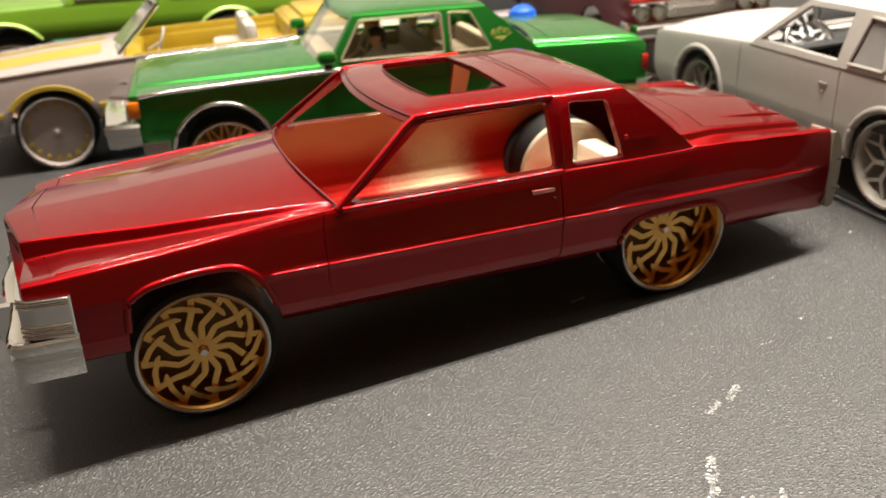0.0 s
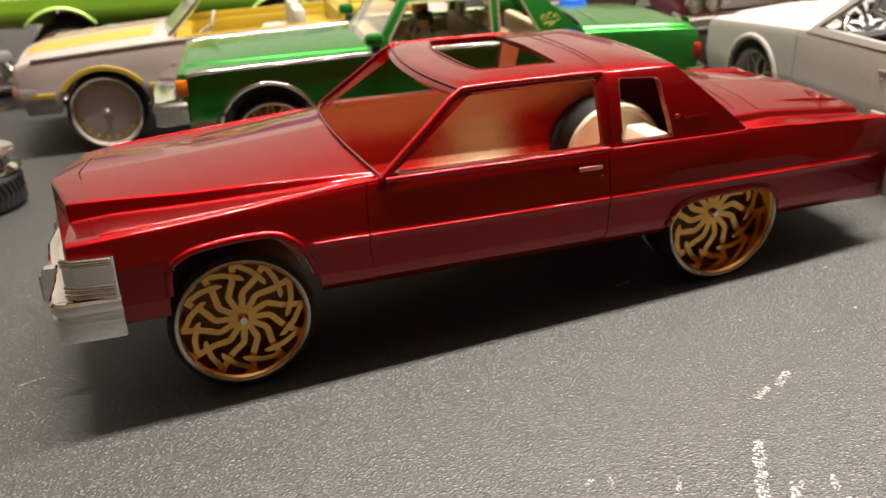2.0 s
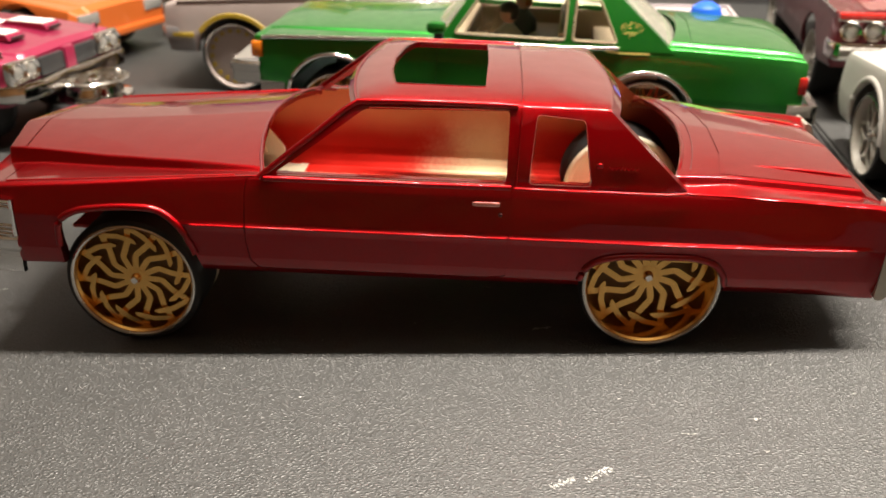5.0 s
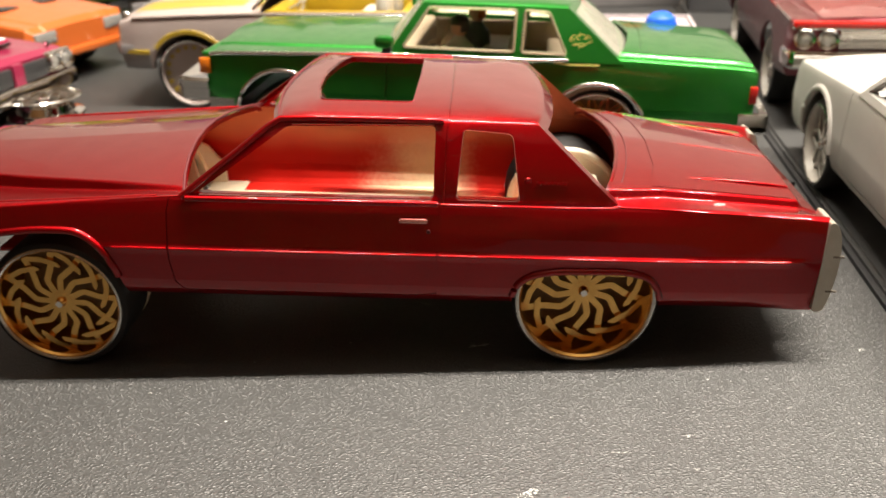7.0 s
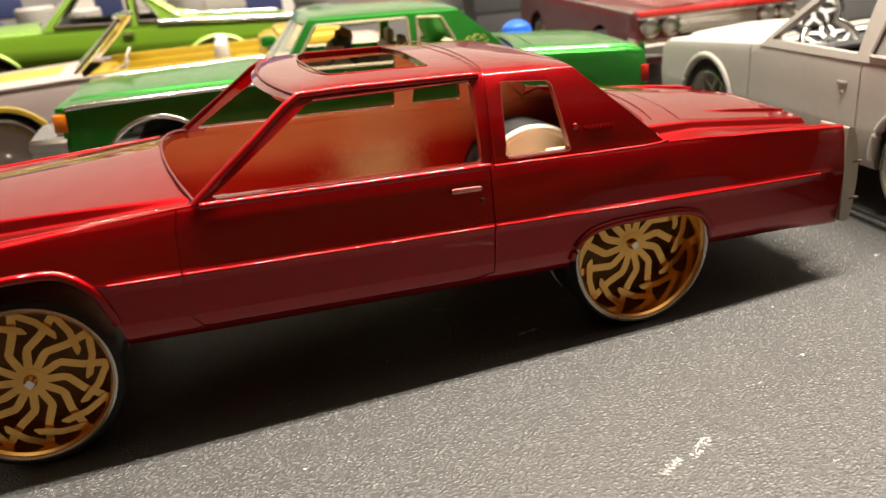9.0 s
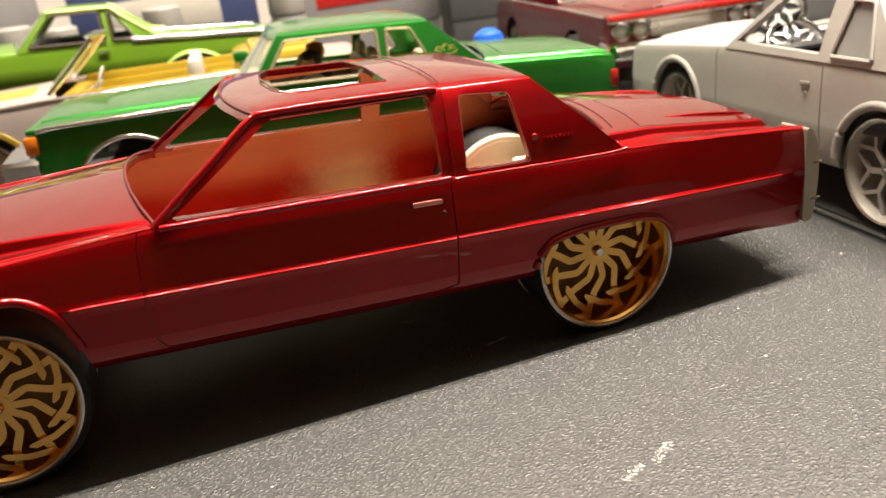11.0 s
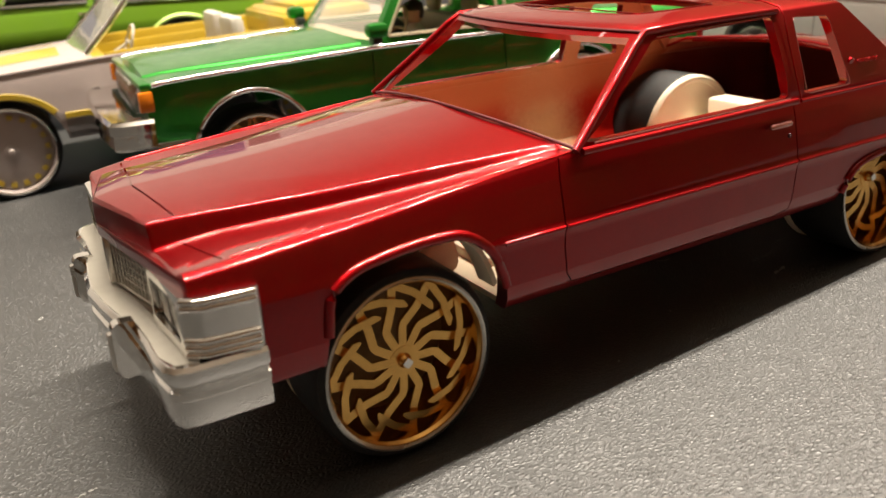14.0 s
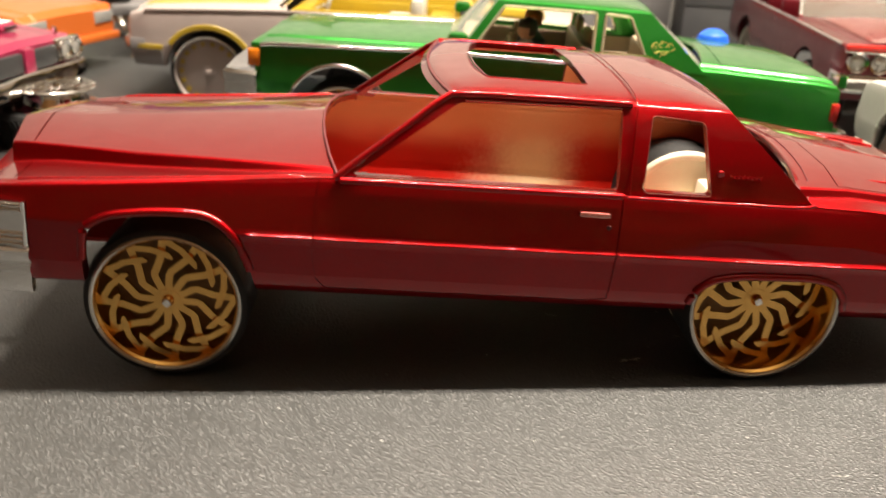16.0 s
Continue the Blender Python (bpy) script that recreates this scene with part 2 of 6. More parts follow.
# ---- mesh helpers, in millimetres ----
MM = 0.001


def finish(bm, name, mat, sharp=28):
    bmesh.ops.recalc_face_normals(bm, faces=bm.faces)
    me = bpy.data.meshes.new(name)
    bm.to_mesh(me)
    bm.free()
    me.materials.append(mat)
    me.polygons.foreach_set("use_smooth", [True] * len(me.polygons))
    me.set_sharp_from_angle(angle=radians(sharp))
    return me


def put(name, me, parent=None, m=None, label=""):
    ob = new(name, me)
    if parent:
        ob.parent = parent
    if m:
        ob.matrix_basis = m
    if label:
        ob["label"] = label
    return ob


def part(name, bm, mat, parent=None, label="", m=None, sharp=28):
    return put(name, finish(bm, name, mat, sharp), parent, m, label)


def loft(rings, bm=None, caps=True):
    bm = bm or bmesh.new()
    rows = [[bm.verts.new([c * MM for c in p]) for p in ring] for ring in rings]
    n = len(rows[0])
    for a, b in zip(rows, rows[1:]):
        for i in range(n):
            bm.faces.new((a[i], a[(i + 1) % n], b[(i + 1) % n], b[i]))
    if caps:
        bm.faces.new(rows[0][::-1])
        bm.faces.new(rows[-1])
    return bm


def prism(points, axis, lo, hi, bm=None):
    """A polygon of two coordinates pulled along an axis from lo to hi."""
    def at(p, v):
        return {"x": (v, p[0], p[1]), "y": (p[0], v, p[1]), "z": (p[0], p[1], v)}[axis]
    return loft([[at(p, lo) for p in points], [at(p, hi) for p in points]], bm)


def box(x0, x1, y0, y1, z0, z1, bevel=0.4, bm=None):
    b = bm or bmesh.new()
    made = bmesh.new()
    loft([[(x0, y0, z0), (x1, y0, z0), (x1, y1, z0), (x0, y1, z0)], [(x0, y0, z1), (x1, y0, z1), (x1, y1, z1), (x0, y1, z1)]], made)
    if bevel:
        bmesh.ops.bevel(made, geom=made.edges[:], offset=bevel * MM, segments=2, affect="EDGES", profile=0.5)
    me = bpy.data.meshes.new("scrap")
    made.to_mesh(me)
    made.free()
    b.from_mesh(me)
    bpy.data.meshes.remove(me)
    return b


def lathe(profile, n=48, axis="y", bm=None, closed=False):
    """A profile of (radius, along) turned round an axis."""
    rings = []
    for i in range(n):
        a = 2 * math.pi * i / n
        c, s = math.cos(a), math.sin(a)
        rings.append([{"y": (r * c, v, r * s), "z": (r * c, r * s, v), "x": (v, r * c, r * s)}[axis] for r, v in profile])
    bm = bm or bmesh.new()
    rows = [[bm.verts.new([c * MM for c in p]) for p in ring] for ring in rings]
    k = len(profile)
    for i in range(n):
        a, b = rows[i], rows[(i + 1) % n]
        for j in range(k if closed else k - 1):
            bm.faces.new((a[j], a[(j + 1) % k], b[(j + 1) % k], b[j]))
    bmesh.ops.remove_doubles(bm, verts=bm.verts, dist=1e-7)
    return bm


def tube(points, r, n=8, bm=None):
    """A round bar along a line of points."""
    rings = []
    for i, p in enumerate(points):
        a, b = Vector(points[max(0, i - 1)]), Vector(points[min(len(points) - 1, i + 1)])
        d = (b - a).normalized()
        u = d.orthogonal().normalized() if abs(d.z) > 0.9 else d.cross(Vector((0, 0, 1))).normalized()
        v = d.cross(u)
        rings.append([Vector(p) + r * (math.cos(2 * math.pi * j / n) * u + math.sin(2 * math.pi * j / n) * v) for j in range(n)])
    return loft(rings, bm)


def carve(me, cutters):
    """The mesh less the cutters, which are used up."""
    base = new("base", me)
    obs = []
    for c in cutters:
        bmesh.ops.recalc_face_normals(c, faces=c.faces)
        cm = bpy.data.meshes.new("cut")
        c.to_mesh(cm)
        c.free()
        co = new("cut", cm)
        obs.append(co)
        mod = base.modifiers.new("cut", "BOOLEAN")
        mod.object, mod.operation, mod.solver = co, "DIFFERENCE", "EXACT"
    dg = bpy.context.evaluated_depsgraph_get()
    dg.update()
    out = bpy.data.meshes.new_from_object(base.evaluated_get(dg))
    for o in (base, *obs):
        old = o.data
        bpy.data.objects.remove(o)
        bpy.data.meshes.remove(old)
    return out


def smooth(points, steps=4):
    """A closed polygon with its corners rounded (Chaikin)."""
    for _ in range(steps):
        out = []
        for i, p in enumerate(points):
            q = points[(i + 1) % len(points)]
            out += [(0.75 * p[0] + 0.25 * q[0], 0.75 * p[1] + 0.25 * q[1]), (0.25 * p[0] + 0.75 * q[0], 0.25 * p[1] + 0.75 * q[1])]
        points = out
    return points


def rounded(points, r, n=4):
    """A closed polygon with its corners rounded by about r."""
    out = []
    for i, p in enumerate(points):
        p = Vector(p)
        a, b = Vector(points[i - 1]) - p, Vector(points[(i + 1) % len(points)]) - p
        d = min(r, a.length * 0.45, b.length * 0.45)
        pa, pb = p + a.normalized() * d, p + b.normalized() * d
        for k in range(n + 1):
            t = k / n
            out.append(tuple((1 - t) ** 2 * pa + 2 * t * (1 - t) * p + t * t * pb))
    return out

# ---- the making of a car shell ----
def section(row, zt, bump, inner=0.0):
    """Half of a car's cross-section from the sill up to the middle of the top: y and z."""
    x, w, zs, zsh, yh, zv, zh, zc = row
    w -= inner
    d = inner * 0.9
    ta = min(zt, zsh - 4)
    ta = max(ta, zs + 1)
    lo = zs if not inner else -8.0
    up = max(zs + 1.5, ta - 1.0)
    low = min(lo + 1.6, up)
    mid, hi = (low + up) / 2, max(zsh - 3.4, ta + 1)
    if inner:
        foot = [(w - 4.6, lo), (w - 4.6, lo + 0.5), (w - 3.2, min(zs + 1.6, up - 0.2)), (w - 1.3, (min(zs + 1.6, up - 0.2) + up) / 2), (w - 0.2, up), (w - 0.1, ta), (w - 0.1, ta + 0.35)]
    else:
        h = up - lo
        foot = [(w - 2.1, lo), (w - 1.75, lo + 0.03 * h), (w - 1.5, lo + 0.1 * h), (w - 0.5, lo + 0.4 * h), (w, up), (w + bump, ta), (w + bump, ta + 0.35)]
    line = foot + [(w - 0.05, ta + 0.9), (w - 0.35, (hi + ta) / 2), (w - 0.75, hi), (w - 1.05, (hi + zsh - 0.5) / 2 - d / 2), (w - 1.45, zsh - 0.5 - d), (w - 3.1, zsh - d),
                   (0.6 * (w - 2.7) + 0.4 * (yh + 1.0), 0.6 * zsh + 0.4 * zv - d - 0.1), (yh + 1.0, zv - d), (yh, zh - d), (yh * 0.66, zh + (zc - zh) * 0.48 - d), (yh * 0.33, zh + (zc - zh) * 0.8 - d), (0.03 * yh, zc - d)]
    if inner:
        return line
    out = []
    for i, p in enumerate(line):
        if i not in ROUND:
            out.append(p)
            continue
        a, b = Vector(line[i - 1]), Vector(line[i + 1])
        p = Vector(p)
        da, db = min(0.55, 0.4 * (a - p).length), min(0.55, 0.4 * (b - p).length)
        a, b = p + (a - p).normalized() * da, p + (b - p).normalized() * db
        out += [tuple(a * (1 - t) ** 2 + p * 2 * t * (1 - t) + b * t * t) for t in (0, 0.33, 0.67, 1)]
    return out


ROUND = (11, 12, 14, 15)
TURN = 18   # the section's point at the inner edge of the shoulder


def rows_at(table, step):
    """Stations every step between those of the table."""
    out = []
    for a, b in zip(table, table[1:]):
        n = max(1, round((b[0] - a[0]) / step))
        out += [[u + (v - u) * k / n for u, v in zip(a, b)] for k in range(n)]
    return out + [list(table[-1])]


def hull(table, zt, trim=(-999, -999), inner=0.0, step=6.0, bump=0.5, bow=0.0):
    rings = []
    for row in rows_at(table, step):
        on = bump if trim[0] <= row[0] <= trim[1] and not inner else 0.0
        half = section(row, zt, on, inner)
        ring = [(row[0], y, z) for y, z in half] + [(row[0], -y, z) for y, z in reversed(half)]
        if bow and row[0] < table[0][0] + 9:
            ring = [(x - bow * min(1, (table[0][0] + 9 - x) / 4) * max(0, 1 - abs(y) / 19.0), y, z) for x, y, z in ring]
        rings.append(ring)
    bm = loft(rings)
    if bow:
        # a front face bent to a point in the middle
        bm.verts.ensure_lookup_table()
        m = len(rings[0])
        vs = [bm.verts[i] for i in range(m)]
        cap = [f for f in bm.faces if len(f.verts) == m and set(f.verts) == set(vs)]
        bmesh.ops.delete(bm, geom=cap, context="FACES_ONLY")
        mid = [bm.verts.new(((table[0][0] - bow) * MM, 0, v.co.z)) for v in vs[:m // 2]]
        for i in range(m // 2 - 1):
            bm.faces.new((vs[i], vs[i + 1], mid[i + 1], mid[i]))
            bm.faces.new((vs[m - 2 - i], vs[m - 1 - i], mid[i], mid[i + 1]))
        bm.faces.new((vs[0], mid[0], vs[m - 1]))
        bm.faces.new((vs[m // 2 - 1], vs[m // 2], mid[-1]))
        bmesh.ops.recalc_face_normals(bm, faces=bm.faces)
    return bm


def outline(xf, xfc, xr, xrc, y, n=8, inset=0.0):
    """A plan ring: curved front and rear edges, xf at the corners and xfc in the middle."""
    y -= inset
    pts = []
    for i in range(n + 1):
        t = 1 - 2 * i / n
        pts.append((xf + inset + (xfc - xf) * (1 - t * t), -t * y))
    for i in range(1, n):
        pts.append((xf + inset + (xr - xf - 2 * inset) * i / n, y))
    for i in range(n + 1):
        t = 1 - 2 * i / n
        pts.append((xr - inset + (xrc - xr) * (1 - t * t), t * y))
    for i in range(1, n):
        pts.append((xr - inset + (xf - xr + 2 * inset) * i / n, -y))
    return pts


def house(base, roof, crown, inset=0.0, drop=0.0):
    """A car's upper part: base and roof are (xf, xfc, xr, xrc, y, z); crown is the rise of the roof's middle."""
    rings = []
    lo, hi = outline(*base[:5], inset=inset), outline(*roof[:5], inset=inset)
    zb, zr = base[5] - (3.0 if inset else 0.7), roof[5] - drop
    for k in range(5):
        t = k / 4
        side = 0.35 * math.sin(math.pi * t)
        ring = []
        for a, b in zip(lo, hi):
            x, y = a[0] + (b[0] - a[0]) * t, a[1] + (b[1] - a[1]) * t
            ring.append((x, y + math.copysign(side, y), zb + (zr - zb) * t))
        rings.append(ring)
    cx = (roof[0] + roof[2]) / 2
    for f, up in ((0.97, 0.22), (0.9, 0.42), (0.75, 0.68), (0.5, 0.88), (0.25, 0.97), (0.04, 1.0)):
        rings.append([(cx + (x - cx) * (1 - (1 - f) * 0.85), y * f, zr + crown * up) for x, y in hi])
    return loft(rings)


def pane_cutter(base, roof, front, side, low, high, n=8):
    """Cuts the windscreen (front) or rear window: side mm from the pillars' edges, low and high as shares of the height."""
    def edge(t):
        xc, xm, y = [base[i] + (roof[i] - base[i]) * t for i in ((0, 1, 4) if front else (2, 3, 4))]
        y -= side
        return [(xc + (xm - xc) * (1 - (1 - 2 * i / n) ** 2), -y + 2 * y * i / n, base[5] + (roof[5] - base[5]) * t) for i in range(n + 1)]
    ring = edge(low) + edge(high)[::-1]
    nx, nz = (-0.75, 0.66) if front else (0.75, 0.66)
    a = [(x + nx * 6, y, z + nz * 6) for x, y, z in ring]
    b = [(x - nx * 6, y, z - nz * 6) for x, y, z in ring]
    return loft([a, b])


def shell(name, mat, c):
    """The hollow painted shell of a car with its openings."""
    body = finish(hull(c["table"], c["zt"], c.get("trim", (-999, -999)), step=c.get("step", 8.0), bow=c.get("bow", 0.0)), name, mat)
    t = c["table"]
    inside = [r for r in t if t[0][0] + 6 < r[0] < t[-1][0] - 4]
    cuts = [hull(inside, c["zt"], inner=1.5, step=20)]
    b, r = c["base"], c.get("roof")
    cuts.append(prism([(p[0], p[1]) for p in outline(b[0] - c.get("cowl", 0.0), b[1] - c.get("cowl", 0.0), b[2] - c.get("corner", 0.0), b[3], b[4], inset=1.8)], "z", b[5] - 12, b[5] + 12))
    for arch in c["arches"]:
        cuts.append(prism(arch, "y", -60, -18))
        cuts.append(prism(arch, "y", 18, 60))
    for cut in c.get("grooves", ()):
        cuts.append(cut)
    lower = carve(body, cuts)
    bm = bmesh.new()
    bm.from_mesh(lower)
    if not c.get("open_top"):
        top = finish(house(b, r, c["crown"]), name, mat)
        cuts = [house(b, r, c["crown"] - 0.2, inset=1.5, drop=1.2), pane_cutter(b, r, True, c.get("post_f", 2.6), c.get("front_low", 0.05), 0.93), pane_cutter(b, r, False, c.get("post_r", 3.0), c.get("rear_low", 0.08), 0.9)]
        for w in c["windows"]:
            cuts.append(prism(w, "y", -60, 60))
        if "sunroof" in c:
            cuts.append(prism(c["sunroof"], "z", r[5] - 3, r[5] + 20))
        top = carve(top, cuts)
        bm.from_mesh(top)
        bpy.data.meshes.remove(top)
    bpy.data.meshes.remove(lower)
    return bm


# ---- wheels ----
def ribbon(points, width, depth, bm=None, taper=1.0):
    """A flat bent bar in the x-z plane, depth along y."""
    n = len(points)
    rings = []
    for i, (x, z, y) in enumerate(points):
        a, b = points[max(0, i - 1)], points[min(n - 1, i + 1)]
        d = Vector((b[0] - a[0], b[1] - a[1]))
        d.normalize()
        u = Vector((-d.y, d.x)) * width / 2 * (taper if i == n - 1 else 1.0)
        rings.append([(x + u.x, y, z + u.y), (x - u.x, y, z - u.y), (x - u.x * 0.8, y + depth, z - u.y * 0.8), (x + u.x * 0.8, y + depth, z + u.y * 0.8)])
    return loft(rings, bm)


def polar(r, a):
    return r * math.cos(radians(a)), r * math.sin(radians(a))


def wheel_kit(r, rim, width, rim_mat, lip_mat, face, spokes, style, back_mat, hub_mat):
    """Meshes of one wheel turned round the y axis, its outer side towards -y, its middle plane of spokes at y = face."""
    w = width
    kit = {}
    kit["tyre"] = finish(lathe([(rim - 0.2, 0.3), (rim + 0.5, 0.0), (r - 0.5, 0.5), (r, 1.6), (r, w - 1.6), (r - 0.5, w - 0.5), (rim + 0.5, w), (rim - 0.6, w - 0.2), (rim - 0.6, 0.6)], 56, closed=True), "tyre", TYRE)
    kit["lip"] = finish(lathe([(rim + 0.25, -0.1), (rim + 0.25, 0.5), (rim - 0.5, 0.7), (rim - 0.5, 0.0), (rim - 0.15, -0.25)], 56, closed=True), "lip", lip_mat)
    kit["barrel"] = finish(lathe([(rim - 0.5, 0.2), (rim - 1.0, 0.9), (rim - 1.5, face + 2.5), (rim - 1.9, w - 1.5), (rim - 0.7, w - 1.5), (rim - 0.6, 0.2)], 56, closed=True), "barrel", rim_mat)
    kit["back"] = finish(lathe([(0.01, w - 2.4), (rim - 0.8, w - 2.4), (rim - 0.1, w - 0.2), (r - 0.6, w + 0.2), (r - 0.1, w + 0.6), (r - 0.1, w + 1.6), (r - 0.7, w + 2.1), (r - 1.6, w + 2.1), (r - 2.2, w + 1.7), (4.4, w + 1.9), (3.6, w + 4.4), (0.01, w + 4.4)], 44), "back", back_mat)
    kit["brake"] = finish(lathe([(0.01, w - 3.4), (rim - 1.9, w - 3.4), (rim - 1.9, w - 2.6), (0.01, w - 2.6)], 44), "brake", DARKBRONZE if rim_mat is GOLD else BLACK)
    kit["hub"] = finish(lathe([(0.01, face - 1.3), (0.8, face - 1.25), (1.15, face - 0.8), (1.25, face - 0.2), (2.4, face - 0.1), (2.8, face + 0.9), (0.01, face + 1.0)], 24), "hub", hub_mat)
    R = rim - 1.1
    if style == "swirl":
        step = 360 / spokes
        pts = [(1.6, 0), (R * 0.40, -2), (R * 0.46, -4), (R * 0.62, -17), (R * 0.68, -20), (R * 0.99, -25)]
        line = [(*polar(rr, a), face - 0.1 + 0.03 * rr) for rr, a in pts]
        kit["spoke"] = finish(ribbon(line, R * 0.108, 1.0), "spoke", rim_mat, 20)
        tip = [(*polar(R * 1.0, -23), face + 0.1), (*polar(R * 0.85, -23 - step * 0.65), face - 0.35), (*polar(R * 0.74, -23 - step * 1.25), face - 0.7), (*polar(R * 0.70, -23 - step * 1.42), face - 0.75)]
        kit["hook"] = finish(ribbon(tip, R * 0.094, 0.9, taper=0.3), "hook", rim_mat, 20)
    elif style == "fork":
        a = 180 / spokes * 0.8
        bm = ribbon([(1.5, 0, face), (R * 0.55, 0, face + 0.2), (R * 0.62, 0, face + 0.3)], 1.5, 1.0)
        ribbon([(R * 0.55, 0, face + 0.2), (*polar(R, a), face + 0.6)], 1.1, 0.9, bm)
        ribbon([(R * 0.55, 0, face + 0.2), (*polar(R, -a), face + 0.6)], 1.1, 0.9, bm)
        kit["spoke"] = finish(bm, "spoke", rim_mat, 20)
    elif style == "disc":
        kit["spoke"] = None
        kit["dish"] = finish(lathe([(0.01, face), (R * 0.3, face + 0.2), (R * 0.78, face + 0.5), (R, face + 1.2), (R, face + 2.0), (0.01, face + 1.6)], 48), "dish", rim_mat)
    kit["style"], kit["spokes"], kit["face"] = style, spokes, face
    return kit


def wheel(kit, parent, m, stud=None):
    """One wheel with its parts under a car (or an Empty): the barrel carries the rest."""
    w = put("wheel", kit["barrel"], parent, m)
    put("tyre", kit["tyre"], w, label="black rubber tyre")
    put("lip", kit["lip"], w)
    put("back", kit["back"], w)
    put("brake_disc", kit["brake"], w)
    put("hub", kit["hub"], w)
    if kit["style"] == "disc":
        put("dish", kit["dish"], w)
        if stud:
            for i in range(kit["spokes"]):
                put("rim_stud", stud, w, pose(0, 0, 0, 0, 360 * i / kit["spokes"], 0))
    else:
        for i in range(kit["spokes"]):
            put("spoke", kit["spoke"], w, pose(0, 0, 0, 0, 360 * i / kit["spokes"], 0))
            if kit["style"] == "swirl":
                put("hook", kit["hook"], w, pose(0, 0, 0, 0, 360 * i / kit["spokes"], 0))
    return w


def four_wheels(kit, parent, xf, xr, z, yo, **k):
    """Four wheels, outer faces yo mm from the middle line."""
    for x in (xf, xr):
        wheel(kit, parent, pose(x * MM, -yo * MM, z * MM, 0, 17 * (x > 0), 0), **k)
        wheel(kit, parent, pose(x * MM, yo * MM, z * MM, 0, 11, 180), **k)


def arch(x, w, top, bottom, lead=0.0):
    """A wheel opening in the side: x and half-width at the bottom, height of its top."""
    h = top - bottom
    pts = [(x - w, bottom - 12), (x - w, bottom + 0.35 * h), (x - 0.72 * w, bottom + 0.8 * h), (x - 0.3 * w, top), (x + 0.3 * w, top), (x + 0.72 * w, bottom + 0.8 * h), (x + w, bottom + 0.35 * h), (x + w, bottom - 12)]
    return rounded(pts, 5, 3)


def arch_lip(points, y, r, mirror=False, lowest=0.0):
    """A raised moulding along a wheel opening."""
    line = [(p[0], y, p[1]) for p in points if p[1] > lowest]
    return tube([(x, -yy if mirror else yy, z) for x, yy, z in line], r)


# ---- table ----
def seam_x(y, off=0.0):
    """Where the table's folding seam runs."""
    return 147.6 + (y + 10) * 0.122 + off


def half_top(xs, off):
    bm = prism([(seam_x(-275, off), -275), (seam_x(1100, off), 1100), (xs, 1100), (xs, -275)], "z", -30, 0)
    bmesh.ops.bevel(bm, geom=[e for e in bm.edges if all(abs(v.co.z) < 1e-6 for v in e.verts)], offset=1.2 * MM, segments=3, affect="EDGES")
    return bm


table = tagged(part("tabletop", half_top(-900, -1.9), VINYL), "black grained vinyl tabletop with pale paint scuffs", "table", kind="structure")
tagged(part("tabletop", half_top(1000, 1.9), VINYL), "black grained vinyl half of the folding table", "table", kind="structure")
part("seam_strip", box(-1.9, 1.9, -272, 900, -6, -2.2, 0.5), BLACK, table, "dark seam strip", pose(0.1508, 0.0, 0, 0, 0, -6.95))

for x, y in ((-860, -230), (-860, 1050), (960, -230), (960, 1050)):
    part("table_leg", tube([(x, y, -750), (x, y, -30)], 14, 16), BLACK, table, "black steel leg")

# ---- the red coupe ----
def thing(name, label, category, m, group=""):
    ob = tagged(new(name), label, category, group)
    ob.matrix_basis = m
    return ob


def row_at(table, x):
    for a, b in zip(table, table[1:]):
        if a[0] <= x <= b[0]:
            t = (x - a[0]) / (b[0] - a[0])
            return [u + (v - u) * t for u, v in zip(a, b)]
    return list(table[0] if x < table[0][0] else table[-1])


def side_y(table, zt, x, z):
    """How far out the side of a car lies at x and z."""
    pts = section(row_at(table, x), zt, 0.0)[:TURN]
    for (y0, z0), (y1, z1) in zip(pts, pts[1:]):
        if z0 <= z <= z1 and z1 > z0:
            return y0 + (y1 - y0) * (z - z0) / (z1 - z0)
    return pts[4][0]


def top_z(table, zt, x, y):
    """How high the top of a car lies at x and y."""
    pts = section(row_at(table, x), zt, 0.0)[TURN - 1:]
    for (y0, z0), (y1, z1) in zip(pts, pts[1:]):
        if y1 <= abs(y) <= y0:
            return z1 + (z0 - z1) * (abs(y) - y1) / max(0.01, y0 - y1)
    return pts[-1][1]


def along(points, step=2.0):
    """Points every step along a line of points."""
    out = []
    for a, b in zip(points, points[1:]):
        a, b = Vector(a), Vector(b)
        n = max(1, round((b - a).length / step))
        out += [tuple(a + (b - a) * k / n) for k in range(n)]
    return out + [tuple(points[-1])]


def on_side(table, zt, points, out=0.0, sign=-1):
    return [(x, sign * (side_y(table, zt, x, z) + out), z) for x, z in along(points)]


def on_top(table, zt, points, out=0.0):
    return [(x, y, top_z(table, zt, x, y) + out) for x, y in along(points)]


def rounded_line(points):
    return [points[0]] + [p for k in range(1, len(points) - 1) for p in ((points[k][0] + (points[k - 1][0] - points[k][0]) * 0.08, points[k][1] + (points[k - 1][1] - points[k][1]) * 0.08), (points[k][0] + (points[k + 1][0] - points[k][0]) * 0.02, points[k][1] + (points[k + 1][1] - points[k][1]) * 0.08))] + [points[-1]]


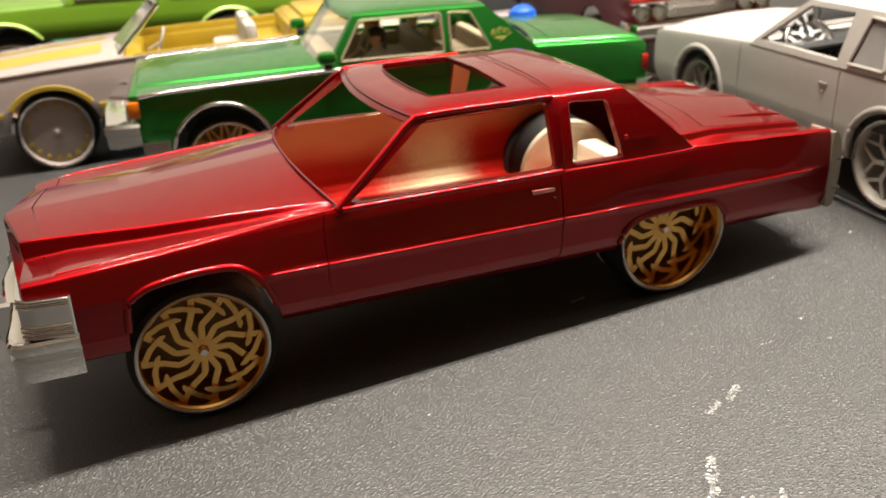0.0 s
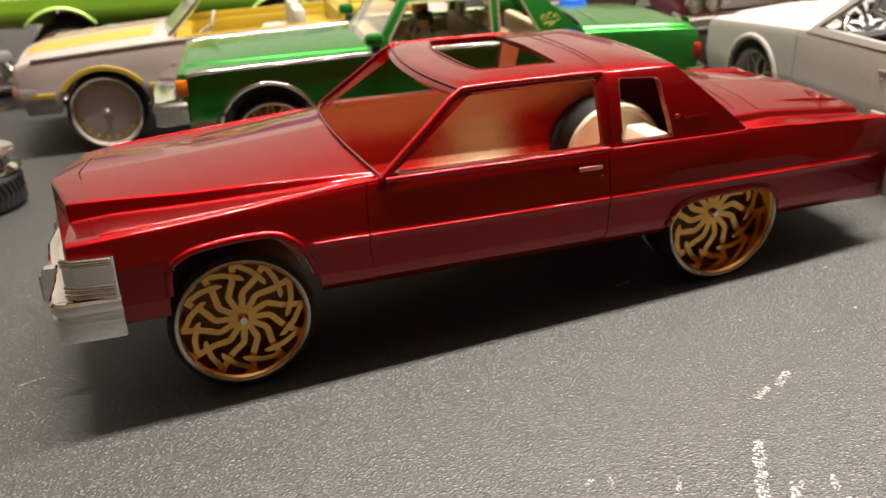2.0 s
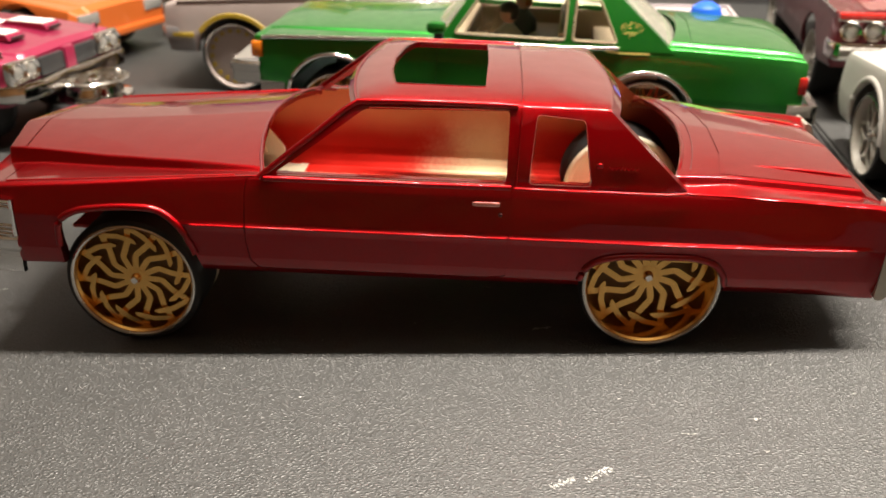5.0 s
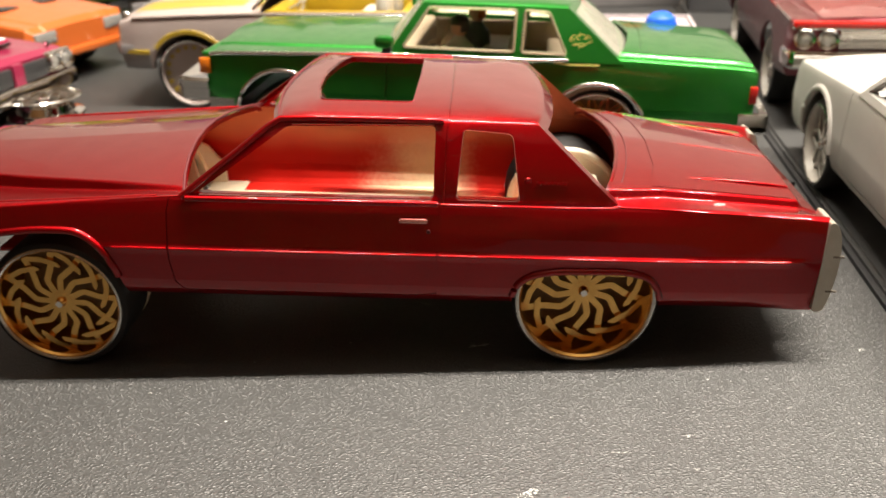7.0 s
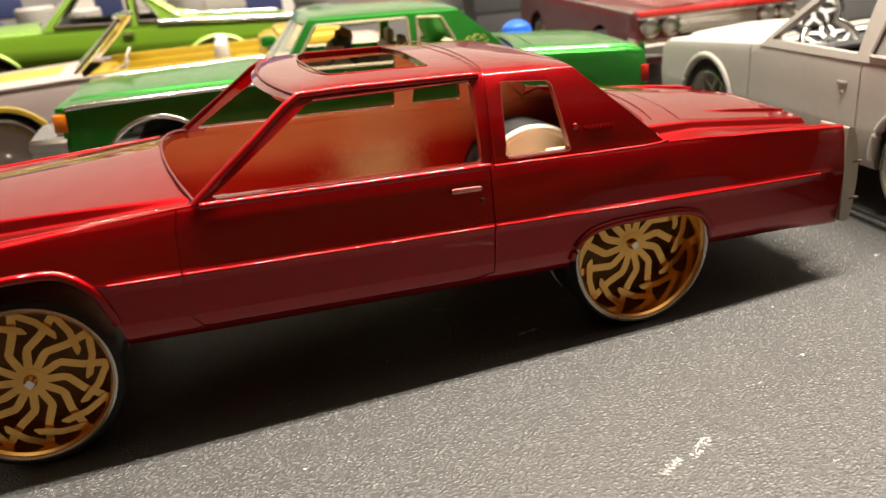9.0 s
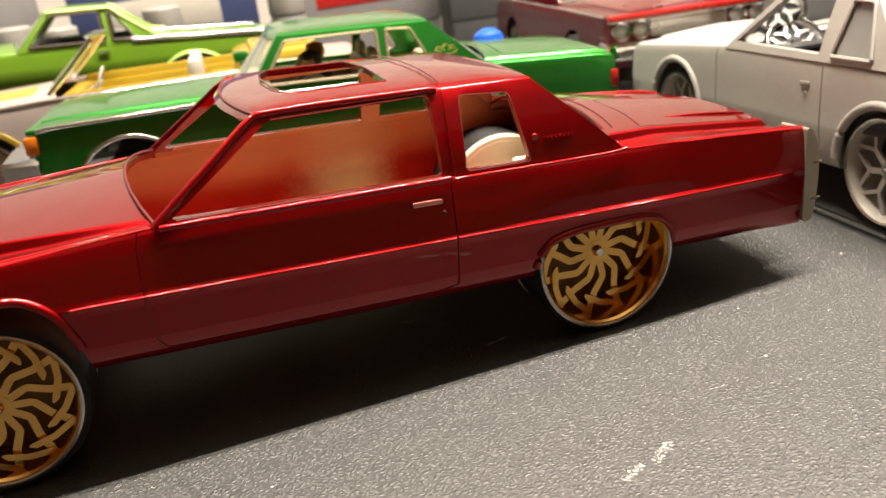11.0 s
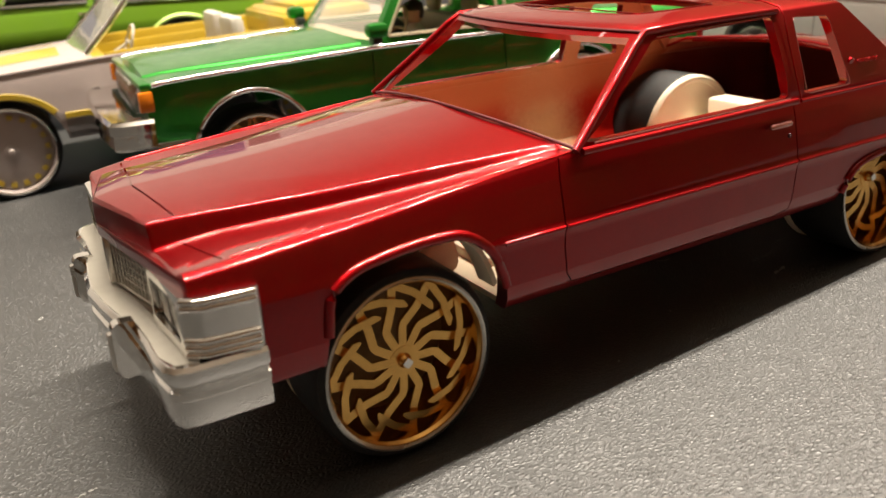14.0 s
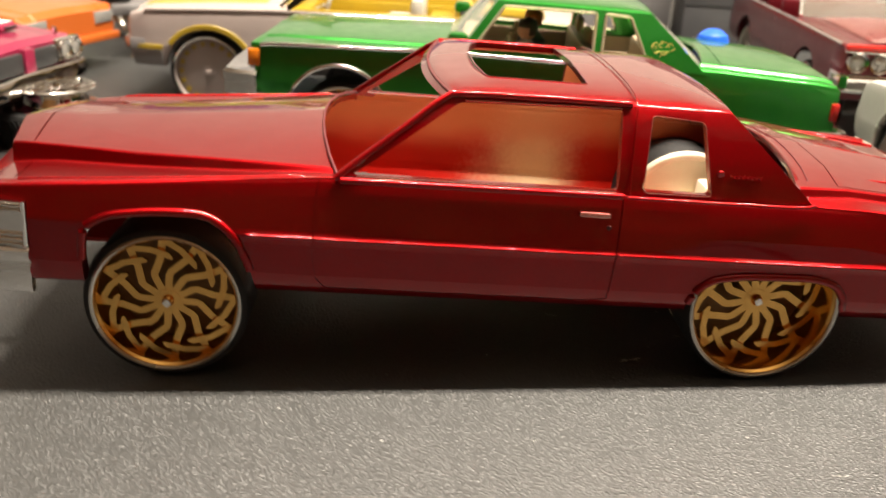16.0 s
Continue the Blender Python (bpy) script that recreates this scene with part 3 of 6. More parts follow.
def slit(points, half, deep, tall, upright):
    """A thin cutter along a line that lies on a side (upright False) or on the top (True)."""
    rings, n = [], len(points)
    for i, p in enumerate(points):
        a, b = Vector(points[max(0, i - 1)]), Vector(points[min(n - 1, i + 1)])
        x, y, z = p
        if upright:
            d = Vector((b.x - a.x, b.y - a.y)).normalized() * half
            rings.append([(x - d.y, y + d.x, z - deep), (x + d.y, y - d.x, z - deep), (x + d.y, y - d.x, z + tall), (x - d.y, y + d.x, z + tall)])
        else:
            d, o = Vector((b.x - a.x, b.z - a.z)).normalized() * half, math.copysign(1, y)
            rings.append([(x - d.y, y - deep * o, z + d.x), (x + d.y, y - deep * o, z - d.x), (x + d.y, y + tall * o, z - d.x), (x - d.y, y + tall * o, z + d.x)])
    return loft(rings)


PITCH = pose(0, 0, 0, 0, 2.9, 0)
#            x     w     zs    zsh   yh    zv    zh    zc
COUPE = [(-95.8, 36.9, 18.3, 36.7, 18.2, 35.8, 39.7, 40.2),
         (-95.3, 37.6, 18.3, 37.2, 18.4, 36.1, 40.1, 40.8),
         (-91.9, 38.3, 18.3, 37.6, 18.9, 36.6, 40.3, 41.5),
         (-86.3, 39.0, 18.3, 38.3, 19.8, 37.3, 40.4, 42.0),
         (-70.0, 39.6, 18.6, 39.6, 23.5, 38.3, 40.9, 43.2),
         (-50.0, 39.9, 18.3, 41.2, 28.3, 40.2, 42.2, 45.0),
         (-33.0, 40.0, 18.2, 42.6, 33.0, 42.4, 43.3, 46.8),
         (-30.0, 40.0, 18.2, 42.8, 33.9, 42.6, 43.3, 46.8),
         (-10.0, 40.0, 18.2, 43.3, 34.2, 43.3, 43.5, 46.0),
         (30.0, 40.0, 18.2, 43.4, 34.2, 43.4, 43.6, 46.0),
         (64.0, 40.0, 18.4, 43.0, 34.0, 43.8, 45.8, 48.0),
         (76.0, 39.9, 18.2, 42.7, 31.5, 43.6, 45.2, 47.3),
         (95.0, 39.2, 17.8, 42.1, 29.0, 41.6, 43.3, 45.3),
         (109.0, 38.6, 17.8, 41.6, 27.5, 40.2, 41.9, 43.4),
         (110.5, 38.5, 17.8, 41.4, 27.3, 39.8, 40.4, 41.6),
         (114.0, 38.3, 17.8, 41.1, 27.0, 38.8, 39.0, 39.4)]
ZT = 30.9
FRONT_ARCH = rounded([(-77.6, 6), (-77.2, 20), (-76.4, 30.6), (-72, 33.2), (-62.4, 34.5), (-53.4, 34.4), (-48.6, 31.0), (-45.6, 24.6), (-44.0, 16), (-43.6, 6)], 4, 3)
REAR_ARCH = rounded([(42.2, 6), (43.5, 20.3), (44.6, 24.2), (47.6, 26.6), (53.3, 27.8), (69.0, 28.2), (74.6, 26.8), (77.3, 23.0), (78.3, 17), (78.6, 6)], 3, 3)
DOOR_GAP = [(-33.0, 42.3), (-33.6, 39.0), (-33.6, 28.0), (-32.8, 22.5), (-31.0, 20.1), (26.2, 20.1), (26.3, 30.0), (26.4, 42.9)]
BASE = (-29.2, -34.6, 66.6, 70.6, 38.4, 43.2)
ROOF = (-9.2, -12.8, 47.5, 50.5, 31.6, 59.2)
DOOR_WINDOW = rounded([(-27.0, 43.5), (-7.4, 57.7), (24.9, 58.5), (25.0, 43.5)], 1.0)
QUARTER_WINDOW = rounded([(30.0, 43.8), (31.0, 58.0), (41.8, 57.3), (44.0, 43.8)], 1.0)
SUNROOF = rounded([(-1.6, -22.2), (19.2, -22.2), (19.6, 1), (19.2, 22.4), (-0.2, 22.4), (-2.8, 14), (-4.0, 2), (-3.4, -12)], 1.4)
grooves = []
for s in (-1, 1):
    grooves.append(slit(on_side(COUPE, ZT, rounded_line(DOOR_GAP), 0.0, s), 0.14, 0.5, 2.0, False))
    grooves.append(slit(on_top(COUPE, ZT, [(-91.6, s * 20.4), (-89.6, s * 34.5)]), 0.16, 0.4, 1.2, True))
grooves.append(slit(on_top(COUPE, ZT, [(-91.7, -18.3), (-94.0, 0), (-91.7, 18.3)]), 0.18, 0.45, 1.2, True))
grooves.append(slit(on_top(COUPE, ZT, [(107.5, -26.8), (74.0, -30.4), (76.4, -18), (77.2, 0), (76.4, 18), (74.0, 30.4), (107.5, 26.8)]), 0.16, 0.4, 1.5, True))
grooves.append(box(-112, -86.3, -60, 60, 0, 34.7, 0))
coupe_shape = dict(table=COUPE, zt=ZT, trim=(-46, 106), step=5.0, bow=4.6, arches=[FRONT_ARCH, REAR_ARCH], base=BASE, roof=ROOF, crown=2.6,
                   windows=[DOOR_WINDOW, QUARTER_WINDOW], sunroof=SUNROOF, post_f=2.2, post_r=2.6, rear_low=-0.2, corner=2.4, front_low=-0.15, cowl=1.9, grooves=grooves)
coupe = thing("coupe_model_car", "candy red two-door coupe model with gold swirl wheels and open windows", "model car", Matrix())
shell_bm = shell("body", CANDY, coupe_shape)


def line_inside(bm, w):
    """Gives the faces that look inwards the second material."""
    bm.faces.ensure_lookup_table()
    bm.normal_update()
    for f in bm.faces:
        c, n = f.calc_center_median() / MM, f.normal
        side = abs(c.y) > w - 10 and c.y * n.y < 0 and abs(n.y) > 0.5
        roof = n.z < -0.35 and c.z > 36
        ends = (c.x > 90 and n.x < -0.6) or (c.x < -80 and n.x > 0.6 and c.z < 36)
        cabin = -28 < c.x < 65 and abs(c.y) < 36.4 and c.z < 46.8
        cowl = -38 < c.x <= -28 and abs(c.y) < 36.4 and n.z < 0.3 and n.x > -0.2
        if side or roof or ends or cabin or cowl:
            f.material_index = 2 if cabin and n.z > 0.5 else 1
        if (c.x < -26 and n.x > 0.6 and c.z > 40) or (c.x < -9.5 and c.z > 45.5 and abs(c.y) < 37):
            f.material_index = 0


def smooth_step(a, b, v):
    t = min(1.0, max(0.0, (v - a) / (b - a)))
    return t * t * (3 - 2 * t)


def curve_sides(bm, cut=True):
    """Rounds the flat doors and quarters: they lean in towards the belt and tuck under at the sill."""
    if cut:
        for z in (18.7, 19.2, 19.8, 20.5, 21.4, 23.2, 25.0, 27.0, 29.0, 32.4, 33.0, 34.2, 35.6, 37.2, 38.8, 40.4, 41.8):
            bmesh.ops.bisect_plane(bm, geom=bm.verts[:] + bm.edges[:] + bm.faces[:], dist=1e-6, plane_co=(0, 0, z * MM), plane_no=(0, 0, 1))
    for v in bm.verts:
        x, y, z = v.co / MM
        wide = smooth_step(-92, -45, x) * (1 - smooth_step(96, 113, x))
        low = (0.35 * (max(0.0, 30.0 - z) / 12) ** 2 + 0.10 * max(0.0, 21.2 - z) ** 2) * smooth_step(30, 36, abs(y))
        start = 31.8 + 3.4 * smooth_step(36, 46, x) * (1 - smooth_step(77, 87, x))
        high = 1.15 * (min(42.4 - start, max(0.0, z - start)) / (42.4 - start)) ** 1.2 * smooth_step(37.0, 38.6, abs(y))
        v.co.y -= math.copysign(wide * (low + high), y) * MM
    return bm


line_inside(shell_bm, 40)
curve_sides(shell_bm)
body = part("body", shell_bm, CANDY, coupe, "glossy candy red hollow shell, raw cream inside", PITCH, 38)
flow = body.modifiers.new("even_normals", "WEIGHTED_NORMAL")
flow.keep_sharp, flow.weight = True, 60
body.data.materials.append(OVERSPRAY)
body.data.materials.append(GASKET)


def sweep(path, profile, bm=None):
    """A profile of (outwards, z) along a plan line of (x, y); outwards is to the right of the way."""
    rings = []
    for i, p in enumerate(path):
        a, b = Vector(path[max(0, i - 1)]), Vector(path[min(len(path) - 1, i + 1)])
        d = (b - a).normalized()
        n = Vector((-d.y, d.x))
        rings.append([(p[0] + n.x * o, p[1] + n.y * o, z) for o, z in profile])
    return loft(rings, bm)


# mouldings, handles and marks on the sides
for s in (-1, 1):
    for pts, low in ((FRONT_ARCH, 22.5), (REAR_ARCH, 20.5)):
        line = [(x, s * (side_y(COUPE, ZT, x, max(z, 20)) + 0.05), z) for x, z in pts if z > low]
        part("arch_lip", curve_sides(tube(line, 0.85, 12), False), CANDY, coupe, "", PITCH, 50)
    part("side_moulding", tube(on_side(COUPE, ZT, [(-46, ZT + 0.1), (-33.9, ZT + 0.1)], 0.27, s), 0.4, 10), CANDY, coupe, "", PITCH, 50)
    part("side_moulding", tube(on_side(COUPE, ZT, [(-33.0, ZT + 0.1), (25.8, ZT + 0.1)], 0.27, s), 0.4, 10), CANDY, coupe, "", PITCH, 50)
    part("side_moulding", tube(on_side(COUPE, ZT, [(26.9, ZT + 0.1), (106, ZT + 0.1)], 0.27, s), 0.4, 10), CANDY, coupe, "", PITCH, 50)
    # the handle's pink highlight is part of its colour
    part("door_handle", box(17.6, 24.0, s * 39.55 - 0.5, s * 39.55 + 0.5, 38.5, 39.6, 0.45), GLINTEDGE, coupe, "door handle with its pink highlight painted into the colour", PITCH)
    lock = lathe([(0.01, -0.15), (0.4, -0.12), (0.5, 0.1), (0.5, 0.5)], 14)
    part("door_lock", lock, GASKET, coupe, "", PITCH @ pose(24.2 * MM, s * 39.3 * MM, 36.4 * MM, 0, 0, 0 if s < 0 else 180))
    part("sail_moulding", tube([(26.9, s * 39.2, 42.9), (40, s * 39.3, 42.9), (56, s * 39.2, 42.9), (61, s * 39.0, 42.9), (64.4, s * 38.9, 43.1), (66.0, s * 38.6, 43.5)], 0.34, 10), CANDY, coupe, "", PITCH, 50)
    part("belt_moulding", tube([(x, s * (38.8 + 0.1 * math.sin((x + 30) / 60 * 3.1)), 42.65 + 0.3 * (x + 29) / 55) for x in range(-29, 27, 5)], 0.65, 18), CANDY, coupe, "", PITCH, 50)
    # thin edges round the window openings; lamp highlights painted in as paler colour
    def wall_y(z):
        t = (z - 43.2) / (59.2 - 43.2)
        return s * (38.4 + (31.6 - 38.4) * t + 0.35 * math.sin(math.pi * t) + 0.03)
    part("window_trim", tube([(x, wall_y(z), z) for x, z in along([(-26.0, 43.5), (24.6, 43.5)], 6)], 0.18, 6), GLINTEDGE, coupe, "window edge with lamp glint painted in as a pale colour", PITCH, 50)
    part("window_trim", tube([(x, wall_y(z), z) for x, z in along([(-6.4, 58.1), (24.6, 58.75)], 6)], 0.2, 6), GLINTEDGE, coupe, "window edge with lamp glint painted in as a pale colour", PITCH, 50)
    ring = [(x, wall_y(z), z) for x, z in QUARTER_WINDOW]
    part("window_trim", tube(ring + ring[:1], 0.07, 6), GLINTEDGE, coupe, "window edge with lamp glint painted in as a pale colour", PITCH, 50)
    part("roof_gutter", tube([(x, s * y, z) for x, y, z in ((-30.2, 38.5, 42.8), (-25, 36.8, 47.0), (-18, 34.6, 52.4), (-12, 32.6, 57.3), (-9.0, 31.7, 59.2), (0, 31.6, 59.5), (14, 31.6, 59.6), (26.6, 31.6, 59.6))], 0.7, 16), CANDY, coupe, "", PITCH, 50)
    # bent bars in place of the maker's script on the sail panel
    em = lathe([(0.01, -0.12), (0.6, -0.12), (0.8, 0.05), (0.8, 0.4)], 18)
    part("sail_emblem", em, CANDY, coupe, "", PITCH @ pose(45.6 * MM, wall_y(48.0) * MM, 48.0 * MM, -21 * s if s < 0 else -21, 0, 0 if s < 0 else 180))
    wave = [(47.6 + 0.25 * k, wall_y(47.8 + 0.35 * math.sin(k * 1.7)), 47.8 + 0.35 * math.sin(k * 1.7)) for k in range(28)]
    part("sail_script", tube([(x, y + 0.12 * s, z) for x, y, z in wave], 0.2, 5), CANDY, coupe, "", PITCH, 50)
    post = [(27.2, s * 38.9, 43.2), (27.3, s * 36.6, 49), (27.4, s * 34.4, 54.6), (27.5, s * 32.9, 58.8), (27.6, s * 31.4, 60.3), (27.7, s * 27, 61.2), (27.8, s * 20, 61.8), (27.8, s * 10, 62.2), (27.8, 0, 62.3)]
    part("roof_seam", tube(post, 0.17, 8), CANDY, coupe, "", PITCH, 50)

# gaskets round the windscreen and rear window
front = [(x, y) for x, y in outline(*BASE[:5])[:9]]
part("windscreen_gasket", tube([(x - 0.4, y * 0.985, 43.05 + 3.6 * (1 - (y / 38.4) ** 2) ** 1.0) for x, y in front], 0.32, 8), GASKET, coupe, "dull dark red gasket", PITCH, 50)
rear = [(BASE[2] + (BASE[3] - BASE[2]) * (1 - (1 - k / 5) ** 2), -36.5 + 7.3 * k) for k in range(11)]
rear = [(BASE[2] - 2.2 + (BASE[3] + 2.2 - BASE[2]) * (1 - (y / 36.5) ** 2), y) for _, y in rear]
part("rear_window_rim", tube([(x - 1.6, y, top_z(COUPE, ZT, x, y) - 0.1) for x, y in rear], 0.5, 10), CANDY, coupe, "", PITCH, 50)
part("rear_window_gasket", tube([(x + 0.9, y, top_z(COUPE, ZT, x, y) + 0.02) for x, y in rear], 0.16, 8), GASKET, coupe, "dull dark red gasket", PITCH, 50)
top = [(-9.3 - 3.6 * (1 - (y / 31.6) ** 2), y, 59.25) for y in (-31.4, -26, -19, -12, -6, 0, 6, 12, 19, 26, 31.4)]
part("roof_lip", tube(top, 0.32, 8), GASKET, coupe, "dull dark red front lip of the roof", PITCH, 50)
rim_line = [(x, y, 60.6 + 1.15 * (1 - (y / 30) ** 2)) for x, y in SUNROOF]
part("sunroof_edge", tube(rim_line + rim_line[:1], 0.16, 6), CANDY, coupe, "", PITCH, 50)
part("ornament_hole", lathe([(0.01, 0.12), (0.45, 0.1), (0.6, -0.1)], 12, "z"), BLACK, coupe, "small dark hole in the hood", PITCH @ pose(-94.2 * MM, 0, (top_z(COUPE, ZT, -94.2, 0) + 0.02) * MM))

for s in (-1, 1):
    part("fender_bead", tube(on_top(COUPE, ZT, [(-88.6, s * 35.4), (-70, s * 35.9), (-36, s * 36.4)], -0.12), 0.42, 12), CANDY, coupe, "", PITCH, 50)
    ridge = [(84, 22.4, -0.5), (90, 22.0, -0.15), (97, 21.4, 0.05), (104, 20.8, 0.1), (108.6, 20.4, -0.1)]
    part("deck_ridge", tube([(x, s * y, top_z(COUPE, ZT, x, y) + up) for x, y, up in ridge], 0.5, 10), CANDY, coupe, "", PITCH, 50)
    liner = [(x, z) for x, z in FRONT_ARCH if x > -54 and z > 23.5]
    back = [(x - 0.8 - 0.02 * (x + 55), z - 0.7) for x, z in reversed(liner)]
    part("arch_liner", prism([(x - 0.3, z - 0.1) for x, z in liner] + back, "y", min(s * 37.0, s * 32), max(s * 37.0, s * 32)), CREAM, coupe, "raw cream edge inside the wheel arch", PITCH)
part("deck_crease", tube([(x, 0, top_z(COUPE, ZT, x, 0) + up) for x, up in ((80, -0.3), (90, -0.08), (100, -0.05), (108.8, -0.1))], 0.22, 8), CANDY, coupe, "", PITCH, 50)

# chrome nose: lamp boxes, grille, bumper
for s in (-1, 1):
    plan = [(-86.4, 39.4), (-94.6, 38.4), (-96.8, 36.6), (-97.6, 20.4), (-86.4, 20.4)]
    bm = prism(rounded([(x, s * y) for x, y in plan], 0.8, 3), "z", 25.9, 34.7)
    me = finish(bm, "headlight", CHROME)
    me = carve(me, [prism([(s * y, z) for y, z in rounded([(22.0, 27.4), (35.2, 27.4), (35.2, 33.4), (22.0, 33.4)], 0.6)], "x", -110, -95.6)])
    bm = bmesh.new()
    bm.from_mesh(me)
    bpy.data.meshes.remove(me)
    head = part("headlight", bm, CHROME, coupe, "chrome headlight box wrapping the corner", PITCH)
    for a, b in ((22.4, 28.3), (28.9, 34.8)):
        part("lens", box(-96.6, -95.4, min(s * a, s * b), max(s * a, s * b), 27.8, 33.0, 0.4), LENS, head, "ribbed clear lamp lens")
    for z in (26.4, 27.4, 28.4, 33.1, 34.1):
        part("rib", tube([(-87.0, s * 39.35, z), (-94.4, s * 38.45, z), (-96.6, s * 36.7, z)], 0.5, 14), CHROME, head, "", None, 50)
grille = part("grille", box(-100.0, -95.0, -0.9, 0.9, 26.0, 35.0, 0.4), SATIN, coupe, "silver grille with a fine cross grid", PITCH)
upright = finish(box(-0.2, 0.7, -0.14, 0.14, 26.6, 35.4, 0.05), "upright", SATIN)
for s in (-1, 1):
    lean = pose(-99.2 * MM, 0, 0, 0, 0, -10.3 * s)
    lo, hi = min(0.2 * s, 18.8 * s), max(0.2 * s, 18.8 * s)
    part("grille_header", box(-0.5, 4, lo, hi, 33.3, 35.0, 0.3), SATIN, grille, "", lean)
    part("grille_back", box(0.9, 2.4, lo, hi, 26.4, 35.6, 0.1), BLACK, grille, "", lean)
    part("grille_frame", box(-0.2, 2.4, s * 18.4 - 0.6, s * 18.4 + 0.6, 26.0, 35.0, 0.3), SATIN, grille, "", lean)
    part("grille_frame", box(-0.2, 2.4, lo, hi, 25.8, 26.8, 0.3), SATIN, grille, "", lean)
    for z in range(6):
        part("grille_bar", box(-0.1, 0.9, lo, hi, 27.9 + 1.25 * z, 28.3 + 1.25 * z, 0.1), SATIN, grille, "", lean)
    for k in range(13):
        put("grille_upright", upright, grille, lean @ pose(0, s * (0.8 + 1.4 * k) * MM, 0))
part("badge", box(-0.3, 0.3, -2.4, 2.4, -0.5, 0.5, 0.2), SATIN, grille, "small plain raised badge", pose(-98.8 * MM, -5.5 * MM, 34.2 * MM, 0, 0, 10.3))
half = [(-86.3, -39.6), (-93.0, -39.5), (-97.2, -39.3), (-99.2, -38.5), (-100.2, -36.8), (-100.6, -33), (-100.4, -26), (-100.7, -19), (-102.0, -16.5), (-103.1, -8), (-103.8, 0)]
path = half + [(x, -y) for x, y in half[-2::-1]]
bar = [(-9.0, 25.2), (-1.6, 25.7), (-0.6, 25.6), (0.0, 25.0), (0.1, 23.9), (-0.2, 23.1), (-0.9, 22.8), (-0.9, 22.3), (-0.2, 21.9), (-0.1, 20.9), (-0.5, 20.5), (-0.5, 17.0), (-0.9, 16.4), (-2.2, 16.3), (-2.4, 20.0), (-9.0, 20.5)]
bm = sweep([(x, y) for x, y in path[2:-2]], bar)
bumper = part("front_bumper", bm, CHROME, coupe, "chrome front bumper with two guards", PITCH, 35)
bar2 = [(-2.2, 25.4), (-0.6, 25.6), (0.0, 25.0), (0.1, 23.9), (-0.2, 23.1), (-0.9, 22.8), (-0.9, 22.3), (-0.2, 21.9), (-0.1, 20.9), (-0.5, 20.5), (-0.5, 17.0), (-0.9, 16.4), (-2.2, 16.3)]
part("bumper_end", sweep(path[:4], bar2), CHROME, bumper, "", None, 35)
part("bumper_end", sweep(path[-4:], bar2), CHROME, bumper, "", None, 35)
part("bumper_shelf", prism([(-103.0, 0), (-102.3, -8), (-101.2, -16), (-99.9, -19.5), (-99.7, -26), (-99.9, -33), (-98.6, -37.4), (-95.5, -38.2), (-95.5, 38.2), (-98.6, 37.4), (-99.9, 33), (-99.7, 26), (-99.9, 19.5), (-101.2, 16), (-102.3, 8)], "z", 25.0, 25.75), SHELF, bumper, "dull silver shelf")
for s in (-1, 1):
    part("bumper_guard", prism(rounded([(-103.6, 25.4), (-102.9, 26.3), (-99.9, 26.2), (-99.9, 17.6), (-102.9, 17.2), (-103.7, 19)], 0.8), "y", s * 18.0 - 1.15, s * 18.0 + 1.15), CHROME, bumper, "chrome bumper guard", None, 40)
    part("guard_pad", prism(rounded([(-104.2, 24.6), (-103.3, 24.8), (-103.4, 18.4), (-104.2, 18.8)], 0.3), "y", s * 18.0 - 0.7, s * 18.0 + 0.7), SATIN, bumper)

# tail: end plates with lamps, bumper bar
for s in (-1, 1):
    prof = rounded([(113.4, 18.4), (115.8, 18.5), (116.7, 21.3), (117.4, 27.5), (117.3, 33.0), (116.5, 37.6), (115.2, 40.4), (113.4, 41.0)], 1.6)
    plate = part("tail_plate", prism(prof, "y", min(s * 38.4, s * 29.0), max(s * 38.4, s * 29.0)), TAILCHROME, coupe, "silver tail lamp plate, worn", PITCH, 55)
    for a, b in ((23.6, 24.1), (32.3, 32.8)):
        part("notch", box(115.6, 118.2, s * 38.3 - 0.2, s * 38.3 + 0.2, a, b, 0.1), TAILDARK, plate, "dark notch")
    part("lamp_slot", box(116.4, 117.8, s * 33.5 - 1.6, s * 33.5 + 1.6, 24.8, 32.0, 0.3), TAILDARK, plate)
part("rear_bumper", box(113.0, 119.2, -29.2, 29.2, 20.0, 27.5, 1.2), TAILCHROME, coupe, "silver rear bumper bar", PITCH)
part("rear_panel", box(112.6, 114.4, -29.0, 29.0, 27.0, 39.0, 0.4), CANDY, coupe, "", PITCH)

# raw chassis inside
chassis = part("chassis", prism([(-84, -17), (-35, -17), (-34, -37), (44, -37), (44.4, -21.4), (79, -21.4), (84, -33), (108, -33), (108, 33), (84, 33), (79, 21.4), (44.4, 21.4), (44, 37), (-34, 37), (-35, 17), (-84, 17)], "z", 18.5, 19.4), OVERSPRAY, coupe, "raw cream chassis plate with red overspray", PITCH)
part("floor_rail", box(-39, 46, -22.5, 22.5, 18.7, 21.6, 0.5), DULLCREAM, chassis, "cream plastic floor rail")
part("toe_board", prism([(-44.2, -36.4), (-33.6, -36.4), (-33.6, 36.4), (-44.2, 36.4)], "z", 18.6, 19.6), DULLCREAM, chassis, "cream plastic toe board")
part("floor_post", box(20.5, 24.0, 13.0, 16.0, 21.4, 23.4, 0.4), DULLCREAM, chassis, "cream plastic lug")
part("axle", tube([(61.7 - 1, -22, 19.6), (61.7 - 1, 22, 19.6)], 2.4, 14), CREAM, coupe, "cream plastic axle")
